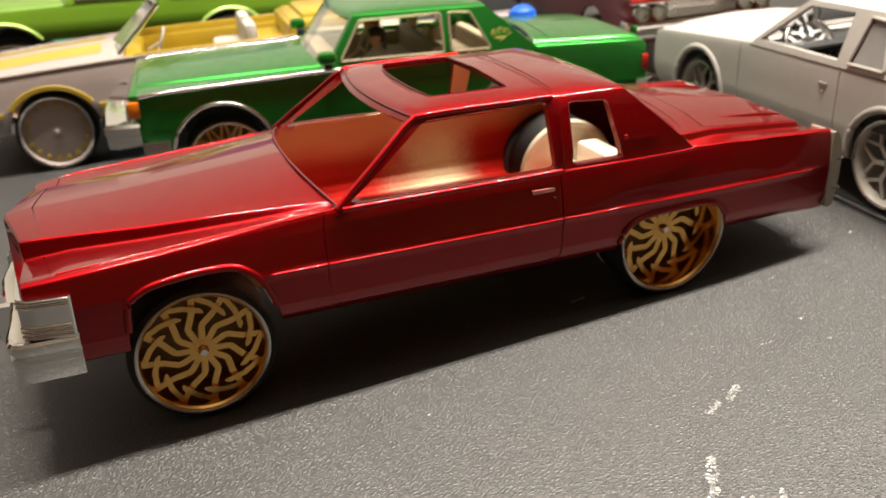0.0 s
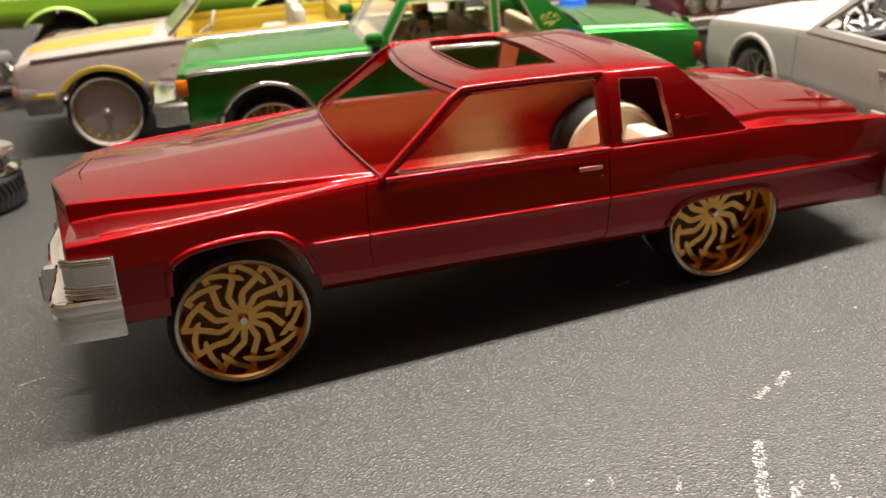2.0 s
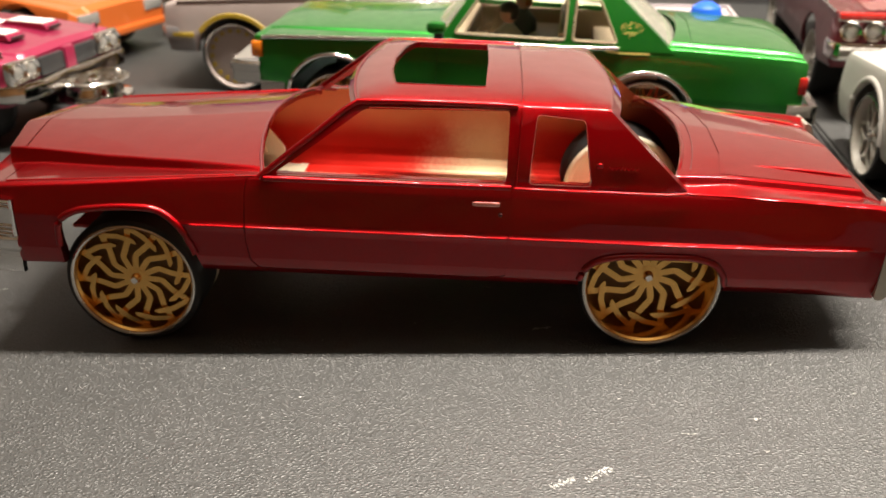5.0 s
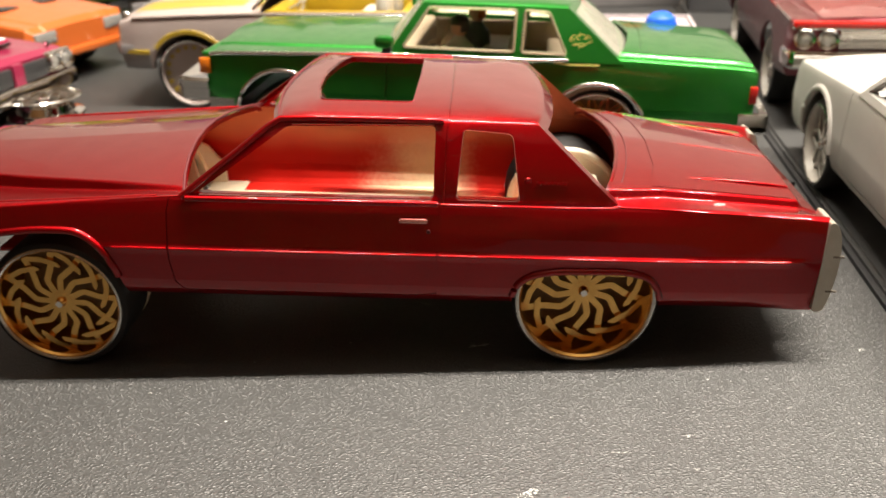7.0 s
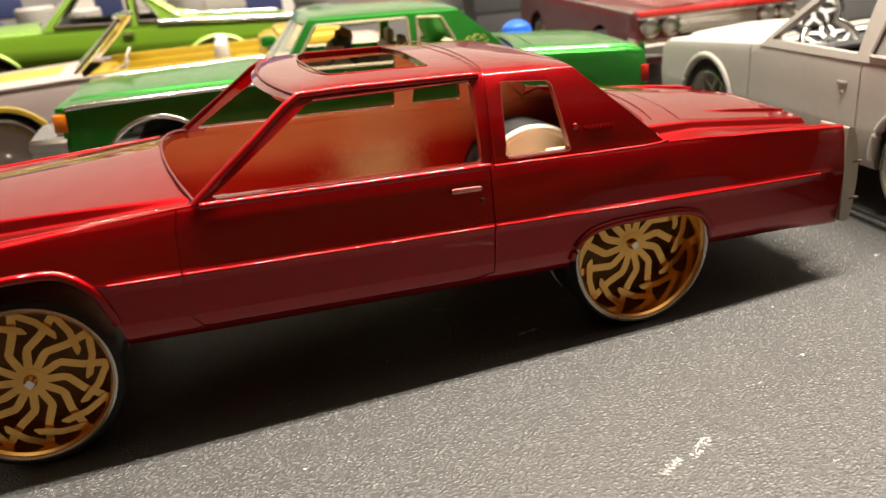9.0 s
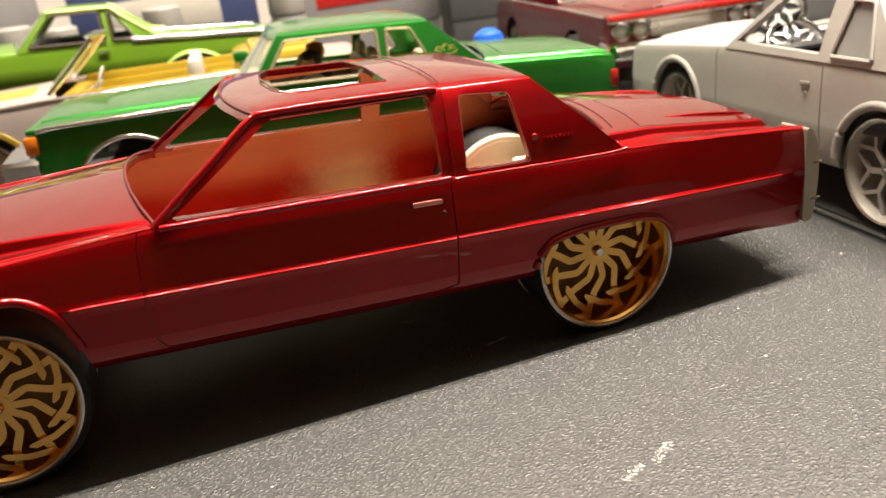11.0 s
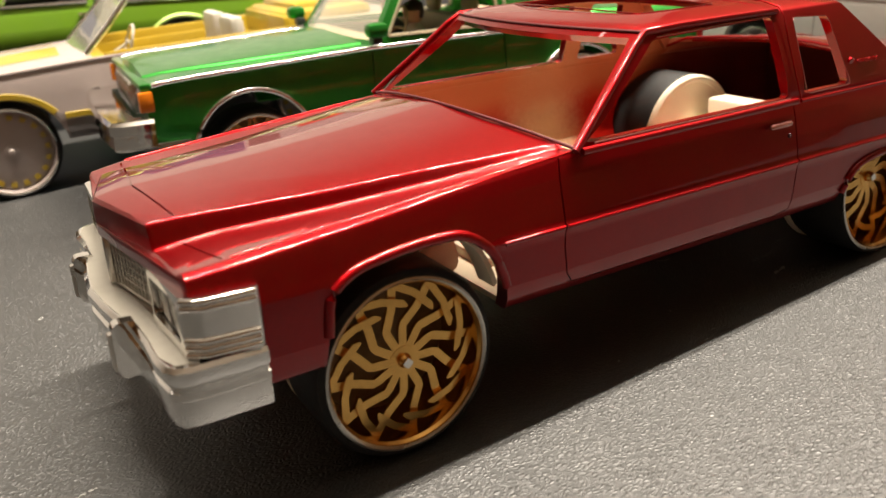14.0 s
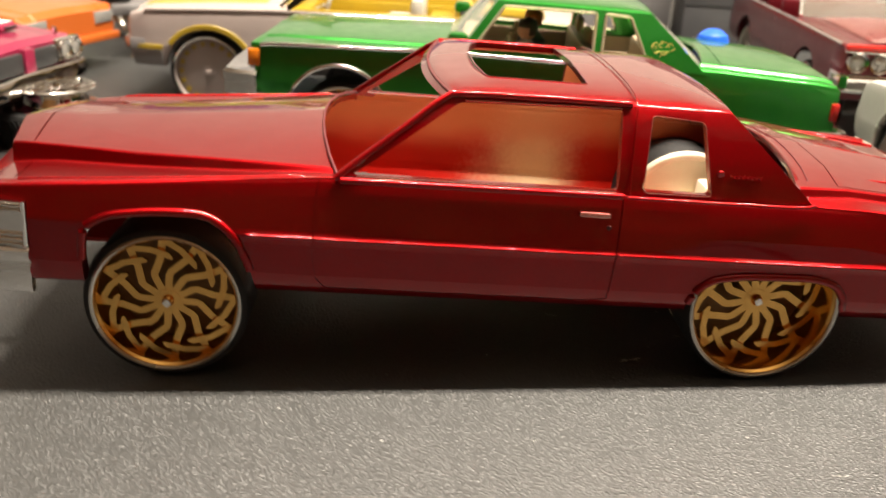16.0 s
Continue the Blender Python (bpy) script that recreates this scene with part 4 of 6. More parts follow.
part("axle", tube([(-61.7, -22, 16.4), (-61.7, 22, 16.4)], 2.4, 14), CREAM, coupe, "cream plastic axle")
part("axle_bar", box(61, 68.5, -17, 17, 20.6, 31.6, 1.0), CREAM, chassis, "cream plastic axle bar")
part("cowl_side", prism(rounded([(-53.5, 18), (-51, 33), (-45.5, 31), (-40.6, 25), (-40.0, 18)], 0.8), "y", 33.6, 34.6), CREAM, chassis, "cream plastic cowl side")
part("firewall", box(-56.0, -53.6, -17.5, 17.5, 18.8, 36.0, 0.5), OVERSPRAY, chassis, "cream plastic bulkhead")
for s in (-1, 1):
    part("inner_wing", prism(rounded([(-74, 20), (-73, 33.5), (-68, 38), (-54, 38), (-46, 34), (-43, 20)], 3), "y", s * 20.0 - 0.7, s * 20.0 + 0.7), TAN, chassis, "tan plastic inner wing")

FRONT_KIT = wheel_kit(16.4, 14.6, 15.0, GOLD, SATIN, 2.4, 12, "swirl", CREAM, GOLD)
REAR_KIT = wheel_kit(17.0, 15.9, 15.2, GOLD, SATIN, 5.4, 12, "swirl", CREAM, GOLD)
cap = finish(prism(rounded([(-1.0, 0), (0, 1.0), (1.0, 0), (0, -1.0)], 0.3), "y", -0.5, 0.4), "cap", CHROME)
for kit, x, yo, z, a in ((FRONT_KIT, -61.7, 35.7, 16.4, 4), (REAR_KIT, 61.7, 39.0, 17.0, 17)):
    for s in (-1, 1):
        w = wheel(kit, coupe, pose(x * MM, s * yo * MM, z * MM, 0, a, 0 if s < 0 else 180))
        put("cap", cap, w, pose(0, (kit["face"] - 1.3) * MM, 0), "small silver diamond cap")
# the hand-built shell stands a little out of square: its far side sits further back
turn_out, stretch, turn_in = np.linalg.svd(np.array([[1.0, 0.042], [0.0, 0.975]]))
coupe.matrix_basis = pose(0.0016, -0.0008, 0) @ Matrix(turn_out.tolist()).to_4x4() @ Matrix.Diagonal((*stretch, 1, 1))
for child in coupe.children:
    child.matrix_basis = Matrix(turn_in.tolist()).to_4x4() @ child.matrix_basis

# ---- parts that the other cars share ----
def top_band(table, zt, x0, x1, y0, y1, out=0.12, step=3.0):
    """A thin band of paint that follows the top of a car."""
    nx, ny = max(2, round((x1 - x0) / step)), max(2, round(abs(y1 - y0) / step))
    bm = bmesh.new()
    for lift in (out, out - 0.25):
        for i in range(nx + 1):
            for j in range(ny + 1):
                x, y = x0 + (x1 - x0) * i / nx, y0 + (y1 - y0) * j / ny
                bm.verts.new((x * MM, y * MM, (top_z(table, zt, x, y) + lift) * MM))
    bm.verts.ensure_lookup_table()
    n = (nx + 1) * (ny + 1)
    for k in (0, n):
        for i in range(nx):
            for j in range(ny):
                a = k + i * (ny + 1) + j
                bm.faces.new([bm.verts[v] for v in (a, a + 1, a + ny + 2, a + ny + 1)])
    return bm


def round_arch(x, r, top, low):
    """A round wheel opening."""
    zc = top - r
    pts = [(x + r * math.cos(radians(180 - 6 * k)), zc + r * math.sin(radians(180 - 6 * k))) for k in range(31)]
    return [(x - r, low - 20)] + pts + [(x + r, low - 20)]


def shell_car(name, label, mat, m, shape, kit, wf, wr, wz, yo, pitch=0.0, group="model cars behind the coupe"):
    car = thing(name, label, "model car", m, group)
    pm = pose(0, 0, 0, 0, pitch, 0)
    part("body", shell("body", mat, shape), mat, car, "", pm)
    four_wheels(kit, car, wf, wr, wz, yo)
    return car, pm


def arch_trim(car, pm, shape, mat, r, out=0.1):
    for pts in shape["arches"]:
        for s in (-1, 1):
            line = [(x, s * (side_y(shape["table"], shape["zt"], x, max(z, 22)) + out), z) for x, z in pts if z > row_at(shape["table"], x)[2]]
            part("arch_trim", tube(line, r, 8), mat, car, "", pm, 50)


def window_frame(car, pm, shape, mat, r, window):
    b, rf = shape["base"], shape["roof"]
    for s in (-1, 1):
        ring = [(x, s * (b[4] + (rf[4] - b[4]) * (z - b[5]) / (rf[5] - b[5]) + 0.35), z) for x, z in window]
        part("window_frame", tube(ring + ring[:1], r, 6), mat, car, "", pm, 50)


def screen(car, pm, shape, front, mat):
    """A thin clear pane in the windscreen or rear opening."""
    b, rf = shape["base"], shape["roof"]
    bm = bmesh.new()
    rings = []
    for off in (0.0, 0.5):
        for t in (0.06, 0.92):
            xc, xm, y = [b[i] + (rf[i] - b[i]) * t for i in ((0, 1, 4) if front else (2, 3, 4))]
            y -= 2.4
            sgn = 1 if front else -1
            rings.append([(xc + (xm - xc) * (1 - (1 - i / 4) ** 2) + sgn * (0.5 + off), -y + y * i / 4, b[5] + (rf[5] - b[5]) * t) for i in range(9)])
    vs = [[bm.verts.new([c * MM for c in p]) for p in r] for r in rings]
    for a, c in ((vs[0], vs[1]), (vs[2], vs[3])):
        for i in range(8):
            bm.faces.new((a[i], a[i + 1], c[i + 1], c[i]))
    ob = part("windscreen" if front else "rear_window", bm, mat, car, "clear plastic pane", pm)
    ob.visible_shadow = False
    return ob


def bench(car, pm, x, z, w, mat, back=9.0):
    bm = box(x - 9, x + 6, -w, w, z - 6, z, 1.5)
    box(x + 3, x + 8, -w, w, z - 4, z + back, 1.8, bm)
    return part("seat", bm, mat, car, "", pm)


def tub(car, pm, x0, x1, w, z, mat):
    """The floor and door panels inside a cabin."""
    bm = box(x0, x1, -w, w, z - 2, z, 0.4)
    box(x0, x1, -w, -w + 1.2, z, z + 12, 0.4, bm)
    box(x0, x1, w - 1.2, w, z, z + 12, 0.4, bm)
    part("cabin_tub", bm, mat, car, "", pm)
    return part("dashboard", box(x0 - 1, x0 + 7, -w, w, z, z + 13, 2.0), mat, car, "", pm)


def steering(car, pm, x, y, z, r, mat):
    ring = [(x + 0.35 * r * math.sin(a), y + r * math.cos(a), z + 0.93 * r * math.sin(a)) for a in [2 * math.pi * k / 24 for k in range(25)]]
    bm = tube(ring, 0.55, 6)
    tube([(x, y - r, z), (x, y + r, z)], 0.5, 6, bm)
    tube([(x, y, z), (x - 6, y, z - 3)], 0.6, 6, bm)
    return part("steering_wheel", bm, mat, car, "", pm, 50)


def figurine(label, m, shirt, top, hair):
    """A plain seated doll: one smooth mesh."""
    bm = lathe([(0.01, -9), (4.0, -9), (4.6, -4), (4.2, 1.5), (2.0, 3.6), (1.3, 4.6)], 18, "z")
    cut = len(bm.faces)
    lathe([(1.3, 4.6), (2.5, 5.8), (2.9, 7.8), (2.5, 9.6), (0.01, 10.6)], 18, "z", bm)
    bm.faces.ensure_lookup_table()
    for f in bm.faces:
        if f.calc_center_median().z > 4.4 * MM:
            f.material_index = 1
            c = f.calc_center_median()
            if c.z > 8.3 * MM or (c.x > 0.6 * MM and c.z > 6.4 * MM):
                f.material_index = 2
    me = finish(bm, "figurine", shirt, 60)
    me.materials.append(top)
    me.materials.append(hair)
    ob = new("figurine", me)
    ob.matrix_basis = m
    return tagged(ob, label, "figurine", "figurines in the green coupe")


FORK_GOLD = wheel_kit(16.0, 14.4, 13.0, GOLD, SATIN, 2.4, 14, "fork", BLACK, CHROME)
FORK_SILVER = wheel_kit(15.5, 13.8, 13.0, PALE, SATIN, 2.0, 7, "fork", BLACK, SATIN)
FORK_PINK = wheel_kit(17.0, 15.2, 13.0, BRONZE, SATIN, 2.0, 10, "fork", BLACK, BRONZE)
FORK_COPPER = wheel_kit(21.5, 19.0, 13.0, BRONZE, SATIN, 2.0, 8, "fork", BLACK, BRONZE)
DISC_SILVER = wheel_kit(16.8, 15.2, 13.0, SILVER, CHROME, 1.4, 18, "disc", BLACK, SILVER)
STUD = finish(prism([(11.2, -0.8), (12.9, -1.1), (12.9, 1.1), (11.2, 0.8)], "y", 1.4, 2.2), "rim_stud", YELLOW)


def at(x, y, turn):
    return pose(x * MM, y * MM, 0, 0, 0, turn)


# ---- the green coupe ----
G_T = [(-99.0, 36.2, 23.5, 38.6, 22, 38.8, 39.4, 40.4), (-97.6, 37.0, 22.0, 40.4, 23, 40.5, 41.2, 42.6), (-92, 37.8, 18.5, 41.3, 24, 41.3, 42.0, 43.4), (-66, 38.0, 18.5, 42.4, 27, 42.3, 43.2, 45.0),
       (-32, 38.0, 18.5, 43.8, 30, 43.7, 44.4, 46.6), (20, 38.0, 18.5, 44.2, 30, 44.2, 44.4, 46.0), (50, 38.0, 18.5, 45.6, 31.5, 45.6, 46.8, 49.2), (58, 38.0, 18.5, 45.6, 32, 45.6, 46.6, 48.8),
       (94, 37.4, 18.8, 44.4, 30.5, 44.4, 45.4, 47.0), (99.5, 36.9, 19.2, 43.8, 30, 43.8, 44.4, 45.4), (101.0, 36.4, 21.0, 42.6, 29.5, 42.6, 42.8, 43.3)]
g_shape = dict(table=G_T, zt=28.0, step=7.0, arches=[round_arch(-69.5, 18.2, 35.4, 18), round_arch(46.0, 18.6, 36.4, 18)], base=(-29.5, -35.5, 54.5, 59.0, 37.2, 44.4), roof=(-17.8, -20.5, 34.0, 36.5, 31.2, 61.2), crown=2.4,
               windows=[rounded([(-24.2, 46.2), (-15.4, 59.6), (15.6, 60.0), (15.4, 46.2)], 1.0), rounded([(18.4, 46.2), (18.8, 60.0), (27.2, 59.6), (34.0, 46.2)], 1.0)], post_f=2.4, post_r=3.2,
               grooves=[slit(on_side(G_T, 28, [(-30, 42.6), (-30.5, 24), (-28, 21)], 0, -1), 0.2, 0.5, 2, False), slit(on_side(G_T, 28, [(17, 42.6), (17, 20.5)], 0, -1), 0.2, 0.5, 2, False),
                        slit(on_top(G_T, 28, [(96, -29.0), (60.5, -30.6), (61.5, 0), (60.5, 30.6), (96, 29.0)]), 0.25, 0.5, 1.5, True)])
green, gp = shell_car("green_coupe_model_car", "metallic green two-door coupe model with chrome trim and gold wheels", GREEN, at(42, 133, -7.3), g_shape, FORK_GOLD, -68.0, 47.5, 16.0, 36.0, 2.4)
arch_trim(green, gp, g_shape, CHROME, 0.8)
for w in g_shape["windows"]:
    window_frame(green, gp, g_shape, BRIGHT, 0.55, w)
screen(green, gp, g_shape, True, CLEAR)
screen(green, gp, g_shape, False, CLEAR)
for s in (-1, 1):
    part("belt_strip", tube([(x, s * (row_at(G_T, x)[1] - 0.5), row_at(G_T, x)[3] - 0.6) for x in range(-97, 36, 4)], 0.75, 8), CHROME, green, "chrome belt strip", gp, 50)
    part("rocker_strip", prism([(-49, 18.8), (26, 18.8), (26, 20.4), (-49, 20.4)], "y", s * 38.1 - 0.3, s * 38.1 + 0.3), CHROME, green, "", gp)
    part("front_rocker", prism([(-98, 19.5), (-88.5, 18.8), (-88.5, 23.6), (-98, 23.6)], "y", s * 37.6 - 0.4, s * 37.6 + 0.4), SATIN, green, "", gp)
    part("turn_lamp", box(-101.2, -97.0, s * 36.6 - 0.9, s * 36.6 + 0.9, 32.6, 38.4, 0.5), AMBER, green, "amber turn lamp", gp)
    part("headlight", box(-100.0, -97.5, min(s * 20, s * 34), max(s * 20, s * 34), 32.8, 38.6, 0.6), LENS, green, "square headlight", gp)
    part("tail_lamp", box(98.8, 101.6, s * 36.2 - 0.9, s * 36.2 + 0.9, 31.8, 38.0, 0.5), REDLENS, green, "red tail lamp", gp)
    mir = box(-33.6, -26.6, min(s * 39.4, s * 45.4), max(s * 39.4, s * 45.4), 46.6, 51.2, 1.9)
    part("mirror", mir, GREEN, green, "green door mirror", gp)
    part("mirror_foot", box(-31.0, -28.0, min(s * 37.6, s * 42.0), max(s * 37.6, s * 42.0), 44.4, 47.2, 0.3), BLACK, green, "", gp)
    b, rf = g_shape["base"], g_shape["roof"]
    rnd = random.Random(5)
    for k in range(18):
        cx, cz, turn = 38.8 + rnd.uniform(-3.0, 3.0), 50.6 + rnd.uniform(-2.0, 2.2), rnd.uniform(0, 6.28)
        run = [(cx + 0.9 * math.cos(turn + 0.5 * u) * (0.4 + 0.22 * u), cz + 0.7 * math.sin(turn + 0.5 * u) * (0.4 + 0.22 * u)) for u in range(6)]
        part("gold_emblem", tube([(x, s * (b[4] + (rf[4] - b[4]) * (z - b[5]) / (rf[5] - b[5]) + 0.15), z) for x, z in run], 0.16, 5), GOLDLEAF, green, "thin gold leaf curl", gp, 50)
    part("gold_emblem", tube(on_side(G_T, 28, [(30, 43.2), (36, 42.6), (46, 42.9)], 0.1, s), 0.35, 6), GOLDLEAF, green, "", gp)
part("front_bumper", sweep([(-98, -38.4), (-106.5, -38.2), (-110.0, -36), (-111.8, -15), (-112.0, 0), (-111.8, 15), (-110.0, 36), (-106.5, 38.2), (-98, 38.4)], [(-8.0, 30.6), (-0.8, 30.8), (0.2, 29.8), (0.3, 27.2), (-0.5, 26.8), (-0.3, 23.0), (-1.0, 22.2), (-8.0, 22.6)]), CHROME, green, "chrome front bumper", gp, 35)
part("grille", box(-101.0, -98.0, -19.5, 19.5, 29.5, 38.8, 0.6), SATIN, green, "silver grille", gp)
for k in range(9):
    part("grille_bar", box(-101.4, -100.8, -18.4 + 4.4 * k, -17.8 + 4.4 * k, 30.2, 38.2, 0.1), CHROME, green, "", gp)
roof_pane = [(x, y) for x, y in rounded([(-13, -20), (8, -20), (8, 20), (-13, 20)], 2.0)]
part("sunroof", loft([[(x, y, 63.25 - 1.7 * (y / 26) ** 2 - 0.0012 * (x - 8) ** 2 + o) for x, y in roof_pane] for o in (0.0, 0.5)]), BLACK, green, "dark sunroof panel", gp)
part("hood_header", box(-100.4, -97.0, -36.4, 36.4, 38.6, 40.6, 0.7), GREEN, green, "", gp)
part("rear_bumper", sweep([(96, 38.0), (101.5, 37.6), (106.6, 36.4), (107.8, 20), (108.0, 0), (107.8, -20), (106.6, -36.4), (101.5, -37.6), (96, -38.0)], [(-3.0, 28.2), (-0.4, 28.4), (0.1, 27.6), (0.0, 21.6), (-0.8, 20.8), (-3.0, 21.0)]), CHROME, green, "chrome rear bumper", gp, 35)
tub(green, gp, -28, 50, 35.0, 32.0, TAN)
bench(green, gp, 10, 38.5, 31, TAN)
bench(green, gp, 36, 38.5, 30, TAN, 7.5)
for y in (-15, 15):
    part("headrest", box(14.5, 17.5, y - 5, y + 5, 47.5, 53.0, 1.3), TAN, green, "", gp)
steering(green, gp, -12, -15, 46, 7, TAN)
for x, y, z, sh, hr, lb in ((-6.0, -16, 41.0, DOLLWHITE, HAIR, "plain seated doll with white body in the green coupe"), (-2.0, 14, 41.0, DOLLDARK, ORANGE, "plain seated doll with dark body and orange cap")):
    figurine(lb, at(42, 133, -7.3) @ gp @ pose(x * MM, y * MM, z * MM) @ Matrix.Scale(1.3, 4), sh, DOLLHEAD, hr)

# ---- the silver convertible ----
S_T = [(-93.0, 32.0, 23.0, 37.0, 20, 37, 38, 38.6), (-91.0, 35.0, 20.0, 39.8, 22, 39.8, 40.8, 42.0), (-84, 37.0, 18.0, 41.6, 24, 41.6, 42.4, 44.0), (-57, 38.0, 17.5, 43.0, 27, 43, 43.8, 46.2), (-26, 38.0, 17.5, 44.2, 30, 44.2, 44.8, 47.4),
       (10, 38.0, 17.5, 44.4, 31, 44.4, 44.8, 46.4), (62, 38.0, 17.5, 45.2, 31, 45.2, 46.2, 47.6), (104, 37.0, 19.0, 43.0, 28, 43, 44.4, 45.2), (109, 35.0, 22.0, 41.0, 27, 41, 41.6, 42.4)]
s_shape = dict(table=S_T, zt=27.0, step=7.0, arches=[round_arch(-57.0, 19.2, 34.6, 17), round_arch(56.0, 19.2, 34.0, 17)], base=(-25.0, -29.0, 60.0, 63.0, 36.0, 44.0), open_top=True)
silver, sp = shell_car("silver_convertible_model_car", "silver convertible model car with yellow stripes and disc wheels", SILVER, at(-28.3, 223, -6), s_shape, DISC_SILVER, -57.5, 56.0, 16.8, 36.5, 0.6)
for w in [o for o in silver.children if o.name.startswith("wheel")]:
    for i in range(18):
        put("rim_stud", STUD, w, pose(0, 0, 0, 0, 20 * i, 0), "yellow stud on the rim")
for s in (-1, 1):
    for y0, y1 in ((5, 22),):
        part("hood_stripe", top_band(S_T, 27, -88, -34, s * y0, s * y1), YELLOW, silver, "yellow hood stripe", sp)
    def edge(pts):
        return ribbon([(x, z, s * (side_y(S_T, 27, x, z) + 0.15)) for x, z in pts], 2.2, 0.4 * s)
    for a in s_shape["arches"]:
        arc = [(x + (x - cx) * 0.06, z + 1.2) for x, z in a if z > 25 for cx in [sum(q[0] for q in a) / len(a)]]
        part("side_stripe", edge(arc), YELLOW, silver, "yellow side stripe", sp)
    for x0, x1 in ((-90, -76.6), (-37.6, 36.6), (76, 106)):
        part("side_stripe", edge([(x, 26.2) for x in (x0, (x0 + x1) / 2, x1)]), YELLOW, silver, "yellow side stripe", sp)
        low = [(x, 22) for x in (x0, (x0 + x1) / 2, x1)]
        part("lower_panel", ribbon([(x, z, s * (side_y(S_T, 27, x, z) + 0.05)) for x, z in low], 7.5, 0.3 * s), DARKSILVER, silver, "darker grey lower side", sp)
    part("belt_strip", tube([(x, s * (row_at(S_T, x)[1] - 1.2), row_at(S_T, x)[3] + 0.1) for x in range(-84, 100, 5)], 0.5, 6), SILVER, silver, "", sp, 50)
    part("screen_post", tube([(-26, s * 33.5, 45.5), (-16, s * 31.5, 54.5), (-6.5, s * 28.5, 64.0)], 1.1, 8), CHROME, silver, "chrome windscreen frame", sp, 50)
    part("door_panel", box(-20, 55, s * 34.6 - 1.0, s * 34.6 + 1.0, 33, 45.6, 0.5), YELLOW, silver, "yellow door panel", sp)
    bm = box(16, 32, s * 15 - 10, s * 15 + 10, 33, 39, 2.0)
    box(29, 35, s * 15 - 10, s * 15 + 10, 35, 51, 2.4, bm)
    part("seat", bm, PALE, silver, "white front seat", sp)
part("screen_header", tube([(-6.5, -28.5, 64.0), (-9.0, -15, 64.8), (-9.6, 0, 65.0), (-9.0, 15, 64.8), (-6.5, 28.5, 64.0)], 1.2, 8), CHROME, silver, "", sp, 50)
gl = loft([[(-26, -33, 45.8), (-30, 0, 47.2), (-26, 33, 45.8), (-6.8, 28.2, 63.8), (-9.6, 0, 64.8), (-6.8, -28.2, 63.8)], [(-25.4, -33, 45.8), (-29.4, 0, 47.2), (-25.4, 33, 45.8), (-6.2, 28.2, 63.8), (-9.0, 0, 64.8), (-6.2, -28.2, 63.8)]])
pane = part("windscreen", gl, CLEAR, silver, "clear plastic windscreen", sp)
pane.visible_shadow = False
tub(silver, sp, -24, 58, 33.5, 30.0, YELLOW)
bm = box(50, 88, -29, 29, 43, 50.5, 3.5)
box(56, 82, -24, 24, 48, 52.8, 2.4, bm)
part("folded_roof", bm, YELLOW, silver, "yellow cover of the folded roof", sp)
bench(silver, sp, 46, 40, 30, YELLOW, 9)
steering(silver, sp, -8, -14, 46, 6.5, PALE)
part("front_bumper", sweep([(-84, -37.0), (-91, -35.8), (-95, -30), (-96.5, -12), (-96.5, 12), (-95, 30), (-91, 35.8), (-84, 37.0)], [(-2.5, 29.6), (-0.3, 29.6), (0.2, 28.6), (0.0, 24.6), (-0.8, 24.0), (-2.5, 24.2)]), DARKSILVER, silver, "grey front bumper", sp, 35)

# ---- the lime pickup ----
L_T = [(-106, 34, 42, 51, 22, 51, 52, 53), (-103, 36.5, 40, 53.5, 24, 53.5, 54.2, 55.6), (-66, 38, 38.5, 55.4, 27, 55.4, 56, 58.2), (-34, 38, 38.5, 56.6, 30, 56.6, 57.2, 59.4), (0, 38, 38.5, 56.8, 31, 56.8, 57.2, 58.6), (30, 38, 38.5, 57.0, 33, 57.0, 57.2, 57.4),
       (100, 37.4, 39, 55.2, 33, 55.2, 55.4, 55.6), (105, 36.5, 41, 54.0, 32, 54.0, 54.2, 54.4)]
l_shape = dict(table=L_T, zt=47.0, step=8.0, arches=[round_arch(-60.5, 21.5, 48.4, 39), round_arch(55.5, 21.5, 48.4, 39)], base=(-30, -36, 40, 42, 37, 56.6), roof=(-14, -17, 17, 19, 31, 74.0), crown=2.2,
               windows=[rounded([(-24, 58.2), (-12, 72.4), (12, 72.8), (13, 58.2)], 1.0), rounded([(16.5, 58.4), (15.5, 72.4), (18, 72), (28, 58.4)], 1.0)], post_f=2.6, post_r=4.0)
lime, lp = shell_car("lime_pickup_model_car", "lime green car-based pickup model with chrome trim and tall wheels", LIME, at(-47.5, 334, -1), l_shape, FORK_COPPER, -58, 58, 21.5, 35.5, 3.0)
arch_trim(lime, lp, l_shape, LIMELIGHT, 1.0)
for w in l_shape["windows"]:
    window_frame(lime, lp, l_shape, CHROME, 0.7, w)
screen(lime, lp, l_shape, True, CLEAR)
for s in (-1, 1):
    part("bed_rail", tube([(x, s * (row_at(L_T, x)[1] - 1.4), row_at(L_T, x)[3] + 0.4) for x in range(26, 104, 6)], 1.3, 8), CHROME, lime, "bright bed rail", lp, 50)
    part("roof_strip", tube([(-13, s * 31.6, 74.2), (17, s * 31.6, 74.4), (28, s * 33.8, 66), (38, s * 36.2, 59.4), (46, s * 37.0, 57.8)], 0.9, 8), LIMELIGHT, lime, "", lp, 50)
    part("door_handle", box(8, 14, s * 38.4 - 0.6, s * 38.4 + 0.6, 52.2, 53.6, 0.4), CHROME, lime, "", lp)
tub(lime, lp, -28, 26, 34.5, 46, BLACK)
bench(lime, lp, 8, 52, 30, BLACK)
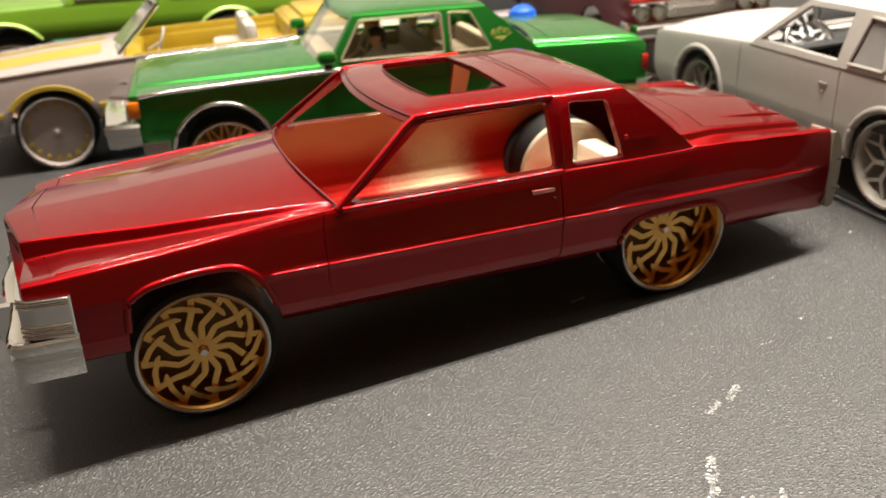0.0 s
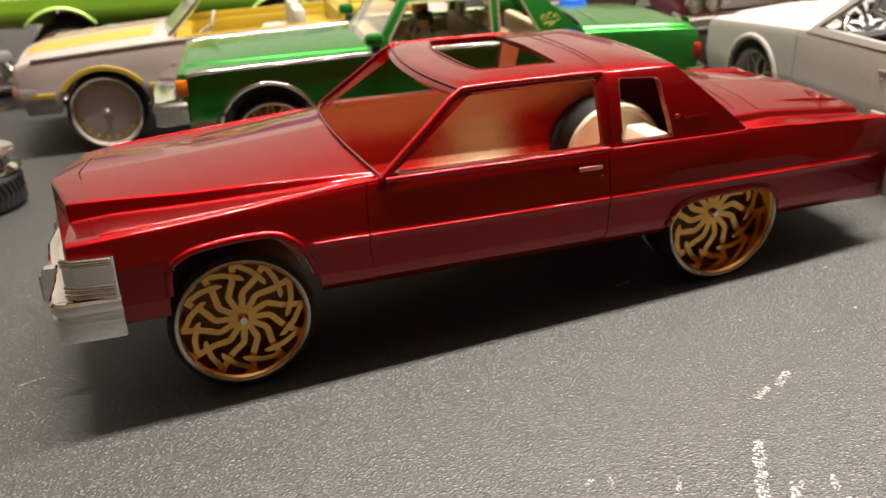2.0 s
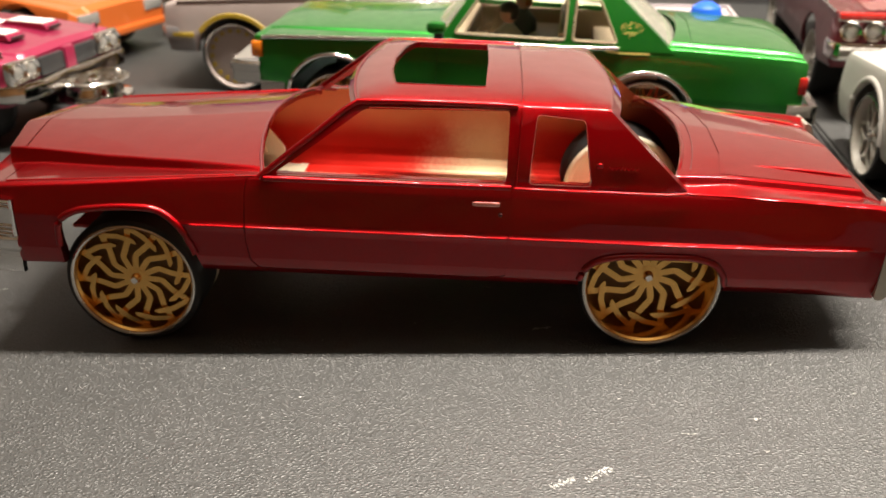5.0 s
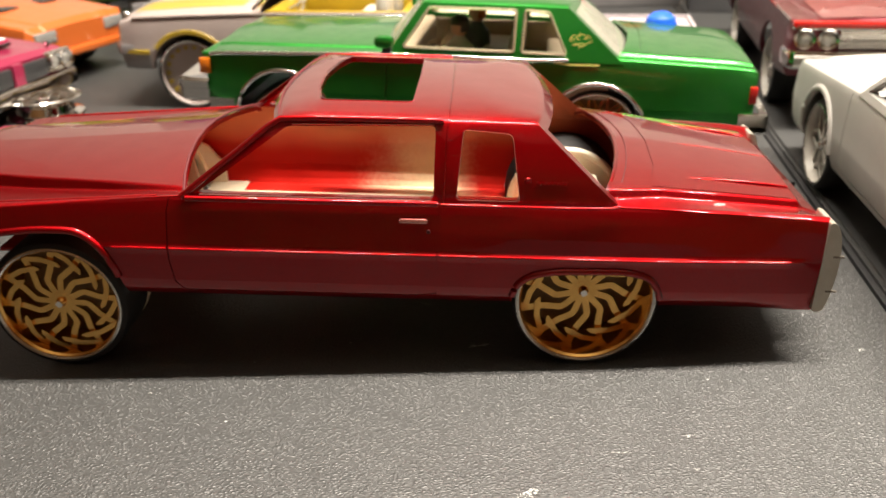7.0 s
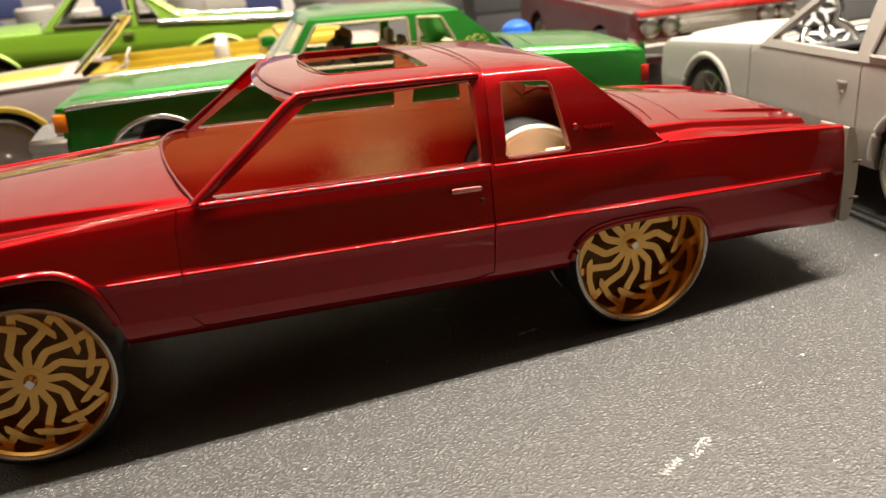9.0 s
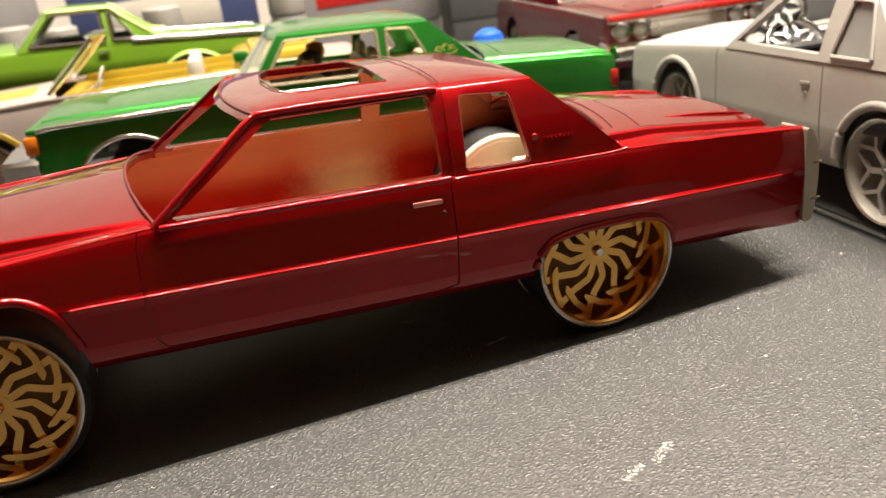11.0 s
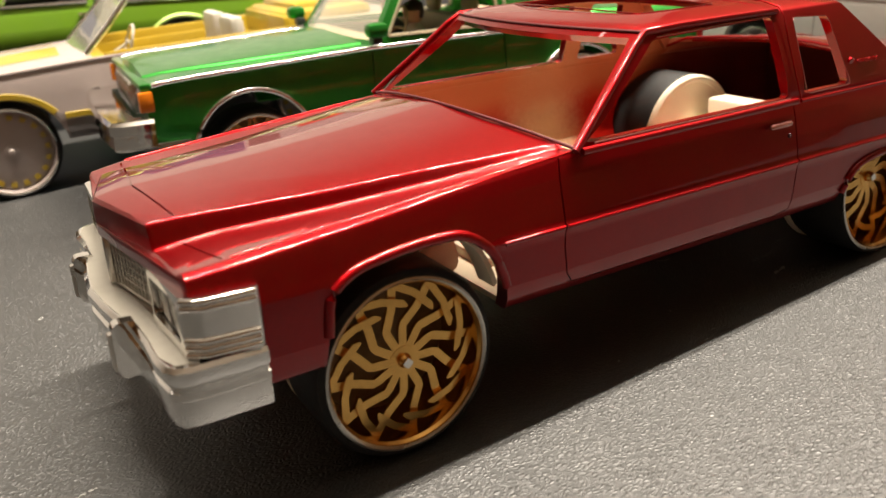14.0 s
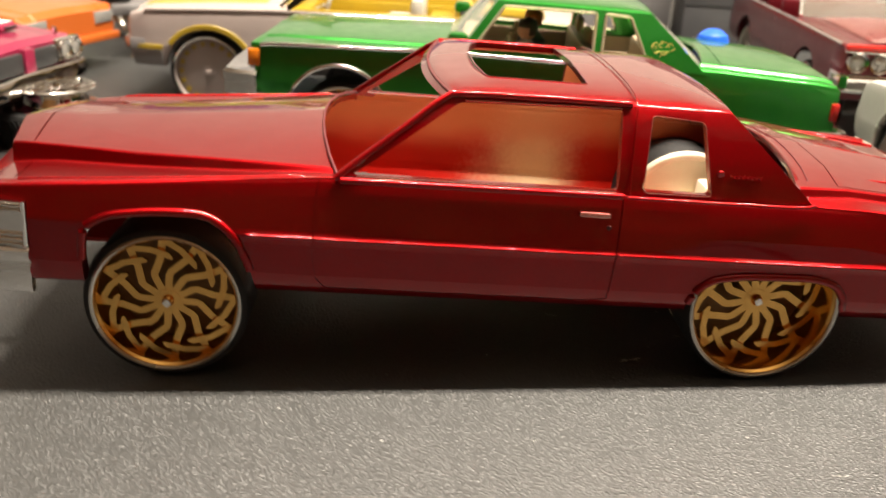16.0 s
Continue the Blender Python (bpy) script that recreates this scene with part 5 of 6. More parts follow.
part("rear_bumper", box(102, 108, -36, 36, 42, 47, 1.2), CHROME, lime, "chrome rear bumper", lp)
part("front_bumper", box(-110, -104, -36, 36, 43, 49, 1.2), CHROME, lime, "chrome front bumper", lp)

# ---- the white primer coupe ----
W_T = [(-93, 33, 20, 33.0, 21, 33.0, 33.8, 34.6), (-91, 35.2, 15, 35.8, 23, 35.8, 36.8, 37.8), (-84, 37.0, 13.5, 38.0, 25, 38.0, 39.0, 40.2), (-52, 37.5, 13, 40.4, 28, 40.4, 41.2, 42.8), (-20, 37.5, 13, 42.6, 31, 42.6, 43.2, 45.2),
       (28, 37.5, 13, 41.8, 31, 41.8, 42.2, 44), (60, 37.5, 13, 41.2, 31, 41.4, 43.2, 45), (98, 36.4, 14, 39, 28, 39, 41, 42), (102, 34.5, 18, 36, 27, 36, 37, 38)]
w_shape = dict(table=W_T, zt=24.0, step=7.0, arches=[round_arch(-52, 17.4, 35.0, 13), round_arch(52, 16.6, 33.0, 13)], base=(-20, -26, 58, 62, 36.6, 42.2), roof=(4, 1, 41, 44, 30.4, 59.4), crown=2.2,
               windows=[rounded([(-14.5, 43.8), (5.2, 57.6), (26.4, 58.0), (26.0, 43.4)], 1.0), rounded([(31.2, 43.4), (34.0, 57.6), (42.0, 57.2), (47.0, 43.4)], 1.0)], post_f=2.4, post_r=3.2,
               grooves=[slit(on_side(W_T, 24, [(28.4, 40.5), (28.4, 18), (27, 16.4), (24, 15.6), (-22, 15.6), (-24, 16.6), (-25, 19), (-25, 41)], 0, -1), 0.2, 0.5, 2, False)])
white, wp = shell_car("white_coupe_model_car", "unpainted white primer coupe model with open windows", WHITE, at(189.5, 19.5, -96), w_shape, FORK_SILVER, -52, 52, 15.5, 36.3)
arch_trim(white, wp, w_shape, WHITE, 1.3, -0.3)
window_frame(white, wp, w_shape, WHITE, 0.6, w_shape["windows"][1])
for s in (-1, 1):
    # the recess is a flat grey box: its shade is put into the colour
    part("handle_recess", box(19.6, 23.6, s * 37.2 - 0.25, s * 37.2 + 0.25, 34.4, 35.7, 0.2), SHADEGREY, white, "handle recess with its shade painted in as grey", wp)
    part("door_lock", lathe([(0.01, -0.15), (0.55, -0.15), (0.6, 0.3)], 12), SHADEGREY, white, "", wp @ pose(21.6 * MM, s * 37.35 * MM, 32.4 * MM, 0, 0, 0 if s < 0 else 180))
    b, rf = w_shape["base"], w_shape["roof"]
    q = [(x + (39 - x) * 0.06, z + (50 - z) * 0.06) for x, z in w_shape["windows"][1]]
    bm = loft([[(x, s * (b[4] + (rf[4] - b[4]) * (z - b[5]) / (rf[5] - b[5]) - o), z) for x, z in q] for o in (0.5, 1.0)])
    part("quarter_window", bm, SMOKE, white, "smoky grey quarter window", wp)
tub(white, wp, -18, 56, 35.0, 26.0, BLACK)
bench(white, wp, 14, 33, 31, BLACK, 8)
bench(white, wp, 42, 33, 30, BLACK, 8)
for window in w_shape["windows"][:1]:
    b, rf = w_shape["base"], w_shape["roof"]
    pane = loft([[(x, b[4] + (rf[4] - b[4]) * (z - b[5]) / (rf[5] - b[5]) - o, z) for x, z in window] for o in (0.6, 1.1)])
    part("side_window", pane, BLACK, white, "black pane in the far side window", wp)
screen(white, wp, w_shape, True, CLEAR)
part("dash_top", box(-24, -6, -33, 33, 37.5, 40.6, 1.2), BLACK, white, "black dashboard top", wp)
part("bumper", box(-95, -90, -33, 33, 16, 22, 1.4), WHITE, white, "", wp)

# ---- the maroon car ----
M_T = [(-104, 36.5, 30, 43, 24, 43, 43.6, 44), (-101, 37.6, 22, 44.4, 26, 44.4, 45, 46), (-66, 38, 18, 45, 28, 45, 45.6, 47.4), (-32, 38, 18, 45.4, 30, 45.4, 46, 48), (10, 38, 18, 45.4, 31, 45.4, 46, 47), (60, 38, 18, 45.6, 31, 45.6, 46.6, 48), (100, 37, 19, 43, 28, 43, 44, 45), (105, 35, 22, 41, 27, 41, 41.6, 42.4)]
m_shape = dict(table=M_T, zt=28.0, step=8.0, arches=[round_arch(-58, 18.5, 36.5, 18), round_arch(58, 18.5, 36, 18)], base=(-28, -33, 56, 59, 36.6, 45.2), open_top=True)
maroon, mp = shell_car("maroon_convertible_model_car", "glossy maroon convertible model car with red hood and chrome front", MAROON, at(226, 240, 80), m_shape, FORK_SILVER, -58, 58, 15.5, 36.0)
part("hood_panel", top_band(M_T, 28, -100, -34, -25, 25, 0.3), RED, maroon, "bright red hood", mp)
part("header_panel", box(-105.2, -101.4, -36.4, 36.4, 42.4, 44.9, 0.8), REDLENS, maroon, "", mp)
for s in (-1, 1):
    for y, z in ((31.5, 38.0), (22.5, 38.0)):
        ring = lathe([(4.2, -106.2), (4.2, -103.0), (3.4, -102.6), (3.4, -105.6)], 24, "x", closed=True)
        lens = part("headlight", ring, CHROME, maroon, "round chrome headlight", mp @ pose(0, s * y * MM, z * MM))
        part("lens", lathe([(0.01, -105.4), (2.0, -105.2), (3.5, -104.4), (3.5, -103.6)], 20, "x"), LENS, lens)
    part("screen_post", tube([(-28, s * 33.5, 46.5), (-18.6, s * 31.5, 55), (-8.8, s * 29, 63.5)], 1.1, 8), CHROME, maroon, "chrome windscreen frame", mp, 50)
    part("fender_strip", tube([(x, s * (row_at(M_T, x)[1] - 0.9), row_at(M_T, x)[3]) for x in range(-100, 100, 6)], 0.5, 6), CHROME, maroon, "", mp, 50)
part("windscreen", loft([[(-28.2 + o, -33.0, 46.5), (-30.6 + o, 0, 46.9), (-28.2 + o, 33.0, 46.5), (-9.0 + o, 28.6, 63.4), (-11.0 + o, 0, 64.4), (-9.0 + o, -28.6, 63.4)] for o in (0, 0.5)]), CLEAN, maroon, "clear curved windscreen", mp)
part("screen_header", tube([(-8.8, -29, 63.5), (-10.8, 0, 64.6), (-8.8, 29, 63.5)], 1.1, 8), CHROME, maroon, "", mp, 50)
part("grille", box(-104.6, -102.0, -18, 18, 33.6, 42.2, 0.4), SATIN, maroon, "silver grille", mp)
for k in range(5):
    part("grille_bar", box(-105.2, -104.4, -18, 18, 34.4 + 1.7 * k, 35.0 + 1.7 * k, 0.1), CHROME, maroon, "", mp)
part("eyebrow", box(-106.0, -102.6, -36.6, 36.6, 41.6, 42.8, 0.5), CHROME, maroon, "chrome edge over the lamps", mp)
part("front_bumper", sweep([(-96, -38.4), (-104, -38.0), (-108, -35), (-109.5, -15), (-109.5, 15), (-108, 35), (-104, 38.0), (-96, 38.4)], [(-3.0, 33.4), (-0.4, 33.4), (0.3, 32.0), (0.1, 27.0), (-0.8, 26.0), (-3.0, 26.2)]), CHROME, maroon, "chrome front bumper", mp, 35)
tub(maroon, mp, -26, 54, 34.0, 32, MAROON)
bench(maroon, mp, 14, 41, 30, MAROON, 9)
bench(maroon, mp, 44, 41, 30, MAROON, 8)

# ---- the magenta coupe ----
P_T = [(-90, 33, 22, 33.6, 22, 33.6, 34.6, 35.2), (-87, 36, 18, 35.6, 24, 35.6, 36.6, 37.4), (-63, 37.6, 15, 37.8, 27, 37.8, 38.8, 40.4), (-28, 38, 15, 39.6, 30, 39.6, 40.4, 42.4), (10, 38, 15, 40, 31, 40, 40.6, 42), (60, 38, 15, 40.6, 31, 40.6, 41.6, 43), (104, 36.5, 17, 38, 28, 38, 39, 40), (108, 34, 20, 36, 27, 36, 36.6, 37.4)]
p_shape = dict(table=P_T, zt=24.0, step=8.0, arches=[round_arch(-63, 18.4, 35.2, 15), round_arch(54, 18.4, 35, 15)], base=(-26, -31, 58, 62, 36.6, 39.8), roof=(-6, -9, 36, 39, 30, 55), crown=2.2,
               windows=[rounded([(-21, 41.4), (-4.5, 53.4), (24, 53.8), (28, 41.4)], 1.0)])
pink, pp = shell_car("magenta_coupe_model_car", "magenta coupe model with white hood stripes and chrome nose", PINK, at(-233, 160, 166), p_shape, FORK_PINK, -63, 54, 17.0, 36.4)
arch_trim(pink, pp, p_shape, CHROME, 0.4)
for s in (-1, 1):
    part("hood_stripe", top_band(P_T, 24, -54, -30, s * 7, s * 16, 0.2), STRIPE, pink, "white hood stripe", pp)
    scoop = part("hood_scoop", prism(rounded([(-78, 39.0), (-76, 41.6), (-58, 42.2), (-54, 40.4)], 0.6), "y", s * 11.5 - 4.8, s * 11.5 + 4.8), PINK, pink, "hood scoop", pp)
    part("scoop_mouth", box(-78.4, -77.4, s * 11.5 - 3.6, s * 11.5 + 3.6, 39.9, 40.6, 0.1), BLACK, scoop)
    part("scoop_stripe", prism([(-75.6, 41.5), (-75.6, 41.95), (-58, 42.5), (-54, 40.7), (-54, 40.2), (-58, 42.0)], "y", s * 11.5 - 4.4, s * 11.5 + 4.4), STRIPE, scoop, "white stripe on the scoop")
    for y in (31.0, 23.6):
        ring = lathe([(3.8, -92.6), (3.8, -88.0), (3.0, -87.6), (3.0, -92.0)], 24, "x", closed=True)
        lens = part("headlight", ring, CHROME, pink, "round chrome headlight", pp @ pose(0, s * y * MM, 31.0 * MM))
        part("lens", lathe([(0.01, -92.4), (2.0, -92.0), (3.1, -91.0), (3.1, -90.0)], 20, "x"), LENS, lens)
    part("lamp_surround", box(-91.4, -88.0, min(s * 19, s * 35.4), max(s * 19, s * 35.4), 26.4, 35.2, 0.8), CHROME, pink, "chrome lamp surround", pp)
    part("grille", box(-91.6, -88.4, min(s * 3.4, s * 18.2), max(s * 3.4, s * 18.2), 26.6, 33.8, 0.5), BLACK, pink, "black grille half", pp)
    part("side_strip", tube(on_side(P_T, 24, [(-43, 25.4), (34, 25.4)], 0.1, s), 0.4, 6), CHROME, pink, "", pp, 50)
    part("side_strip", tube(on_side(P_T, 24, [(-88, 25.4), (-82, 25.4)], 0.1, s), 0.4, 6), CHROME, pink, "", pp, 50)
part("front_bumper", sweep([(-80, -37.8), (-88, -37.0), (-94, -33), (-95.2, -20), (-93.6, -8), (-93.6, 8), (-95.2, 20), (-94, 33), (-88, 37.0), (-80, 37.8)], [(-3.0, 26.4), (-0.4, 26.6), (0.2, 25.6), (0.0, 20.4), (-0.8, 19.6), (-3.0, 19.8)]), CHROME, pink, "chrome front bumper", pp, 35)
part("nose_post", box(-92.4, -88.0, -3.0, 3.0, 26.0, 35.0, 0.6), PINK, pink, "", pp)
for x, y in ((-84, 30), (-84, -30)):
    part("hood_pin", lathe([(0.01, 38.4), (0.9, 38.2), (0.9, 36)], 12, "z"), CHROME, pink, "", pp @ pose(x * MM, y * MM, 0))

# ---- the orange car ----
O_T = [(-98, 34, 18, 29, 24, 29, 29.6, 30), (-95, 37, 15, 32, 25, 32, 32.6, 33.2), (-60, 38, 14, 36, 28, 36, 36.8, 38), (-28, 38, 14, 38, 30, 38, 38.6, 40), (20, 38, 14, 39, 31, 39, 39.6, 41), (64, 38, 14, 40, 31, 40, 41, 42), (100, 36.5, 16, 39, 28, 39, 40, 41), (104, 34, 20, 37, 27, 37, 37.6, 38)]
o_shape = dict(table=O_T, zt=24.0, step=8.0, arches=[round_arch(-62, 18, 34, 14), round_arch(56, 18, 34, 14)], base=(-26, -31, 62, 66, 36.6, 38.4), roof=(0, -3, 34, 37, 30, 53), crown=2.2,
               windows=[rounded([(-20, 40), (2, 51.4), (28, 51.8), (34, 40)], 1.0)])
orange, op = shell_car("orange_coupe_model_car", "orange wedge-nosed coupe model behind the magenta one", ORANGE, at(-258, 297, 159), o_shape, FORK_SILVER, -62, 56, 15.5, 36.0)
for s in (-1, 1):
    part("headlight", box(-98.8, -95.4, min(s * 18, s * 33), max(s * 18, s * 33), 23.0, 29.0, 0.6), LENS, orange, "rectangular lamp lens", op)
    part("hood_vent", box(-66, -50, s * 14 - 6, s * 14 + 6, 36.4, 37.9, 0.4), BLACK, orange, "dark hood vent", op)
part("lip", box(-100, -94, -36, 36, 14, 18, 0.8), ORANGE, orange, "", op)

# ---- the low lime coupe behind the orange car ----
q_shape = dict(table=M_T, zt=28.0, step=8.0, arches=[round_arch(-58, 18.5, 36.5, 18), round_arch(58, 18.5, 36, 18)], base=(-28, -33, 56, 60, 36.6, 45.2), roof=(-6, -9, 34, 37, 30.4, 60.0), crown=2.2,
               windows=[rounded([(-22, 47), (-4, 58.4), (24, 58.8), (26, 47)], 1.0)])
low_lime, qp = shell_car("lime_coupe_model_car", "low lime green coupe model behind the orange one", LIME, at(-296, 434, 2), q_shape, FORK_SILVER, -58, 58, 15.5, 36.0)
for s in (-1, 1):
    part("tail_lamp", box(103.2, 106.4, s * 31 - 3.4, s * 31 + 3.4, 27, 40, 0.6), REDLENS, low_lime, "upright red tail lamp", qp)
part("rear_bumper", box(102, 108, -35, 35, 20.5, 26, 1.2), CHROME, low_lime, "chrome rear bumper", qp)
screen(low_lime, qp, q_shape, True, CLEAR)
screen(low_lime, qp, q_shape, False, CLEAR)


# ---- loose wheels ----
def smooth_pipe():
    """A bent tube with a muffler in its middle."""
    bm = tube([(-13, -2, 0), (-9, 0, 0), (-6, 0.4, 0)], 1.2, 10)
    tube([(-6.4, 0.4, 0), (-5.6, 0.4, 0), (5.0, 0.2, 0), (5.8, 0.2, 0)], 2.5, 14, bm)
    return tube([(5.4, 0.2, 0), (9, 1.4, 0), (12, 1.6, 0)], 1.2, 10, bm)


def loose_tyre(x, y, r, h):
    ob = part("tyre", lathe([(r * 0.72, 0.4), (r * 0.78, 0), (r - 0.8, 0.4), (r, 1.8), (r, h - 1.8), (r - 0.8, h - 0.4), (r * 0.78, h), (r * 0.72, h - 0.4)], 48, "z", closed=True), TYRE)
    ob.matrix_basis = pose(x * MM, y * MM, 0)
    rib = finish(loft([[(r - 0.5, -1.1, h * 0.16), (r + 0.5, -1.1, h * 0.16), (r + 0.5, -0.2, h * 0.16), (r - 0.5, -0.2, h * 0.16)],
                       [(r - 0.5, 0.6, h * 0.5), (r + 0.5, 0.6, h * 0.5), (r + 0.5, 1.5, h * 0.5), (r - 0.5, 1.5, h * 0.5)],
                       [(r - 0.5, -1.1, h * 0.84), (r + 0.5, -1.1, h * 0.84), (r + 0.5, -0.2, h * 0.84), (r - 0.5, -0.2, h * 0.84)]]), "tread_rib", TYRE)
    for k in range(46):
        put("tread_rib", rib, ob, pose(0, 0, 0, 0, 0, 360 * k / 46))
    return tagged(ob, "loose black tyre lying flat on the table", "tyre")


loose_tyre(-139, 138, 17.0, 13.5)
rim = thing("chrome_wheel", "loose chrome wheel lying on the tyre", "wheel", pose(-0.1365, 0.139, 0.0135))
part("rim_barrel", lathe([(15.0, 0), (15.4, 0.5), (15.0, 1.2), (11.5, 2.0), (11.0, 5.0), (11.6, 6.4), (14.2, 7.2), (14.8, 7.8), (14.2, 8.3), (12.6, 7.9), (3.0, 6.4), (0.01, 6.6)], 48, "z"), CHROME, rim)
part("hub", lathe([(0.01, 9.2), (1.6, 9.0), (2.0, 7.8), (3.4, 7.0), (3.6, 6.2)], 24, "z"), CHROME, rim)
for k in range(10):
    put("spoke", finish(box(3, 12.6, -0.8, 0.8, 6.6, 7.6, 0.2), "spoke", CHROME), rim, pose(0, 0, 0, 0, 0, 36 * k))
engine = thing("engine_block", "silver plastic engine block with dark heads on the table", "engine", pose(-0.167, 0.400, 0, 0, 0, 24) @ Matrix.Scale(1.3, 4))
part("block", box(-16, 16, -10, 10, 0, 11, 1.6), SATIN, engine)
for s in (-1, 1):
    part("cylinder_head", box(-14, 14, s * 7.6 - 3.4, s * 7.6 + 3.4, 9.6, 15.0, 1.2), DARKSILVER, engine, "grey cylinder head")
    for k in range(4):
        part("header_pipe", tube([(-10.5 + 7 * k, s * 10, 9), (-10.5 + 7 * k, s * 14, 7.5), (-9 + 7 * k, s * 15.6, 3.0)], 1.3, 8), CHROME, engine, "bright exhaust pipe", None, 50)
part("sump", box(-12, 12, -6, 6, 0, 4, 1.0), DARKSILVER, engine)
part("pulley", lathe([(0.01, -18.4), (4.4, -18.4), (4.8, -17.6), (4.8, -15.8), (0.01, -15.6)], 24, "x"), CHROME, engine, "chrome pulley", pose(0, 0, 0.007))
tall = thing("upright_wheel", "thick black tyre on a silver rim standing on the engine block", "wheel", pose(-0.172, 0.402, 0.0380, 0, 0, 74))
wheel(wheel_kit(18.6, 13.4, 15.0, BRIGHTSILVER, CHROME, 2.2, 8, "fork", BLACK, CHROME), tall, pose(0, 0, 0))
scrap = tagged(part("exhaust_part", smooth_pipe(), SATIN), "short silver exhaust part lying on the table", "model part")
scrap.matrix_basis = pose(-0.150, 0.352, 0.0026, 0, 0, 14)
chip = tagged(part("plastic_chip", prism(rounded([(-4, -2), (3, -2.6), (4.6, 1.2), (-2, 2.4)], 0.8), "z", 0, 1.0), TAN), "small beige plastic chip on the table", "chip")
chip.matrix_basis = pose(-0.148, 0.3145, 0.0001)
crumb = tagged(part("plastic_crumb", prism(rounded([(-2.4, -1.0), (-0.4, -1.9), (1.2, -0.6), (3.0, -1.2), (2.4, 1.4), (0.2, 0.7), (-1.6, 1.9)], 0.5), "z", 0, 1.6), BLACK), "small jagged black plastic crumb on the table", "crumb")
crumb.matrix_basis = pose(0.1507, 0.0748, 0.0001, 0, 0, 20)
small = wheel_kit(9.2, 8.7, 5.0, BRIGHTSILVER, SATIN, 0.8, 6, "fork", BLACK, BLACK)
spare = thing("spare_wheel", "small silver spoked wheel standing inside the white coupe", "wheel", pose(0.1755, 0.0345, 0.0408, -36, 0, -20))
wheel(small, spare, pose(0, 0, 0))
part("wheel_stand", box(-4, 4, 2, 9, -13.2, -8.4, 0.8), BLACK, spare, "black plastic stand")

# ---- marks on the table ----
def scuff(x, y, turn, length, width, seed, n=5):
    """A pale chalky paint scuff: a few thin jagged flakes in a row."""
    rnd = random.Random(seed)
    bm = bmesh.new()
    for k in range(6 * n):
        cx = length * ((k + 0.5) / (6 * n) - 0.5) + rnd.uniform(-0.3, 0.3) * length / n
        cy = rnd.uniform(-0.42, 0.42) * width
        a, b = length / n * rnd.uniform(0.15, 0.42), width * rnd.uniform(0.08, 0.26)
        m = 8
        ring = [(cx + a * math.cos(2 * math.pi * i / m) * rnd.uniform(0.45, 1.1), cy + b * math.sin(2 * math.pi * i / m) * rnd.uniform(0.45, 1.1)) for i in range(m)]
        loft([[(px, py, 0.0) for px, py in ring], [(px, py, 0.07) for px, py in ring]], bm)
    ob = part("paint_scuff", bm, CHALK)
    ob.matrix_basis = pose(x * MM, y * MM, 0.00002, 0, 0, turn)
    return tagged(ob, "pale chalky paint scuff on the black table", "scuff", "scuffs on the table")


for k, (x, y, turn, length, width, n) in enumerate(((36.5, -87.5, 25, 5.5, 2.0, 6), (44.0, -85.0, 35, 6.5, 2.0, 7), (22.2, -105.0, 55, 10.0, 2.4, 8), (17.5, -111.5, 55, 7.0, 2.6, 6), (20.8, -116.6, 50, 9.0, 2.4, 7), (29.5, -116.2, 60, 4.0, 1.4, 4),
                                                  (27.5, -121.8, 30, 5.0, 2.4, 4), (4.3, -105.4, 50, 2.6, 1.0, 3), (-9.9, -97.6, 20, 2.4, 1.2, 2), (-6.2, -99.2, 70, 2.2, 1.0, 2), (37.6, -29.8, 12, 5.0, 1.0, 3), (-110.8, -9.2, 14, 5.0, 0.8, 3),
                                                  (129.6, -34.9, 10, 1.6, 1.0, 2), (79.9, -67.4, 0, 1.3, 0.8, 1), (78.8, -78.0, 0, 1.2, 0.7, 1), (64.4, -72.4, 0, 2.6, 0.5, 2), (-103.8, 72.6, 40, 1.8, 1.2, 2), (-38.6, -48.1, 0, 0.8, 0.6, 1),
                                                  (52.0, -60.0, 0, 0.7, 0.5, 1), (96.0, -92.0, 0, 0.9, 0.6, 1), (10.0, -60.0, 20, 0.7, 0.4, 1), (60.0, -98.0, 0, 0.8, 0.5, 1), (104.0, -58.0, 30, 1.0, 0.5, 1))):
    scuff(x, y, turn, length, width, 40 + k, n)

rnd = random.Random(91)
dust = bmesh.new()
for k in range(60):
    x, y, a = rnd.uniform(-150, 150), rnd.uniform(-135, 130), rnd.uniform(0.1, 0.32) * (1.6 if k % 9 == 0 else 1.0)
    ring = [(x + a * math.cos(1.26 * i) * rnd.uniform(0.5, 1.3), y + a * math.sin(1.26 * i) * rnd.uniform(0.5, 1.3)) for i in range(5)]
    loft([[(px, py, 0.02) for px, py in ring], [(px, py, 0.09) for px, py in ring]], dust)
for k in range(9):
    x, y, turn, long = rnd.uniform(-140, 130), rnd.uniform(-120, 60), rnd.uniform(0, 6.28), rnd.uniform(1.2, 3.0)
    tube([(x + long * u * math.cos(turn + 0.5 * u), y + long * u * math.sin(turn + 0.5 * u), 0.08) for u in (0, 0.3, 0.6, 1.0)], 0.045, 5, dust)
tagged(part("dust", dust, CHALK), "pale dust specks and lint on the black vinyl", "dust", kind="stuff")

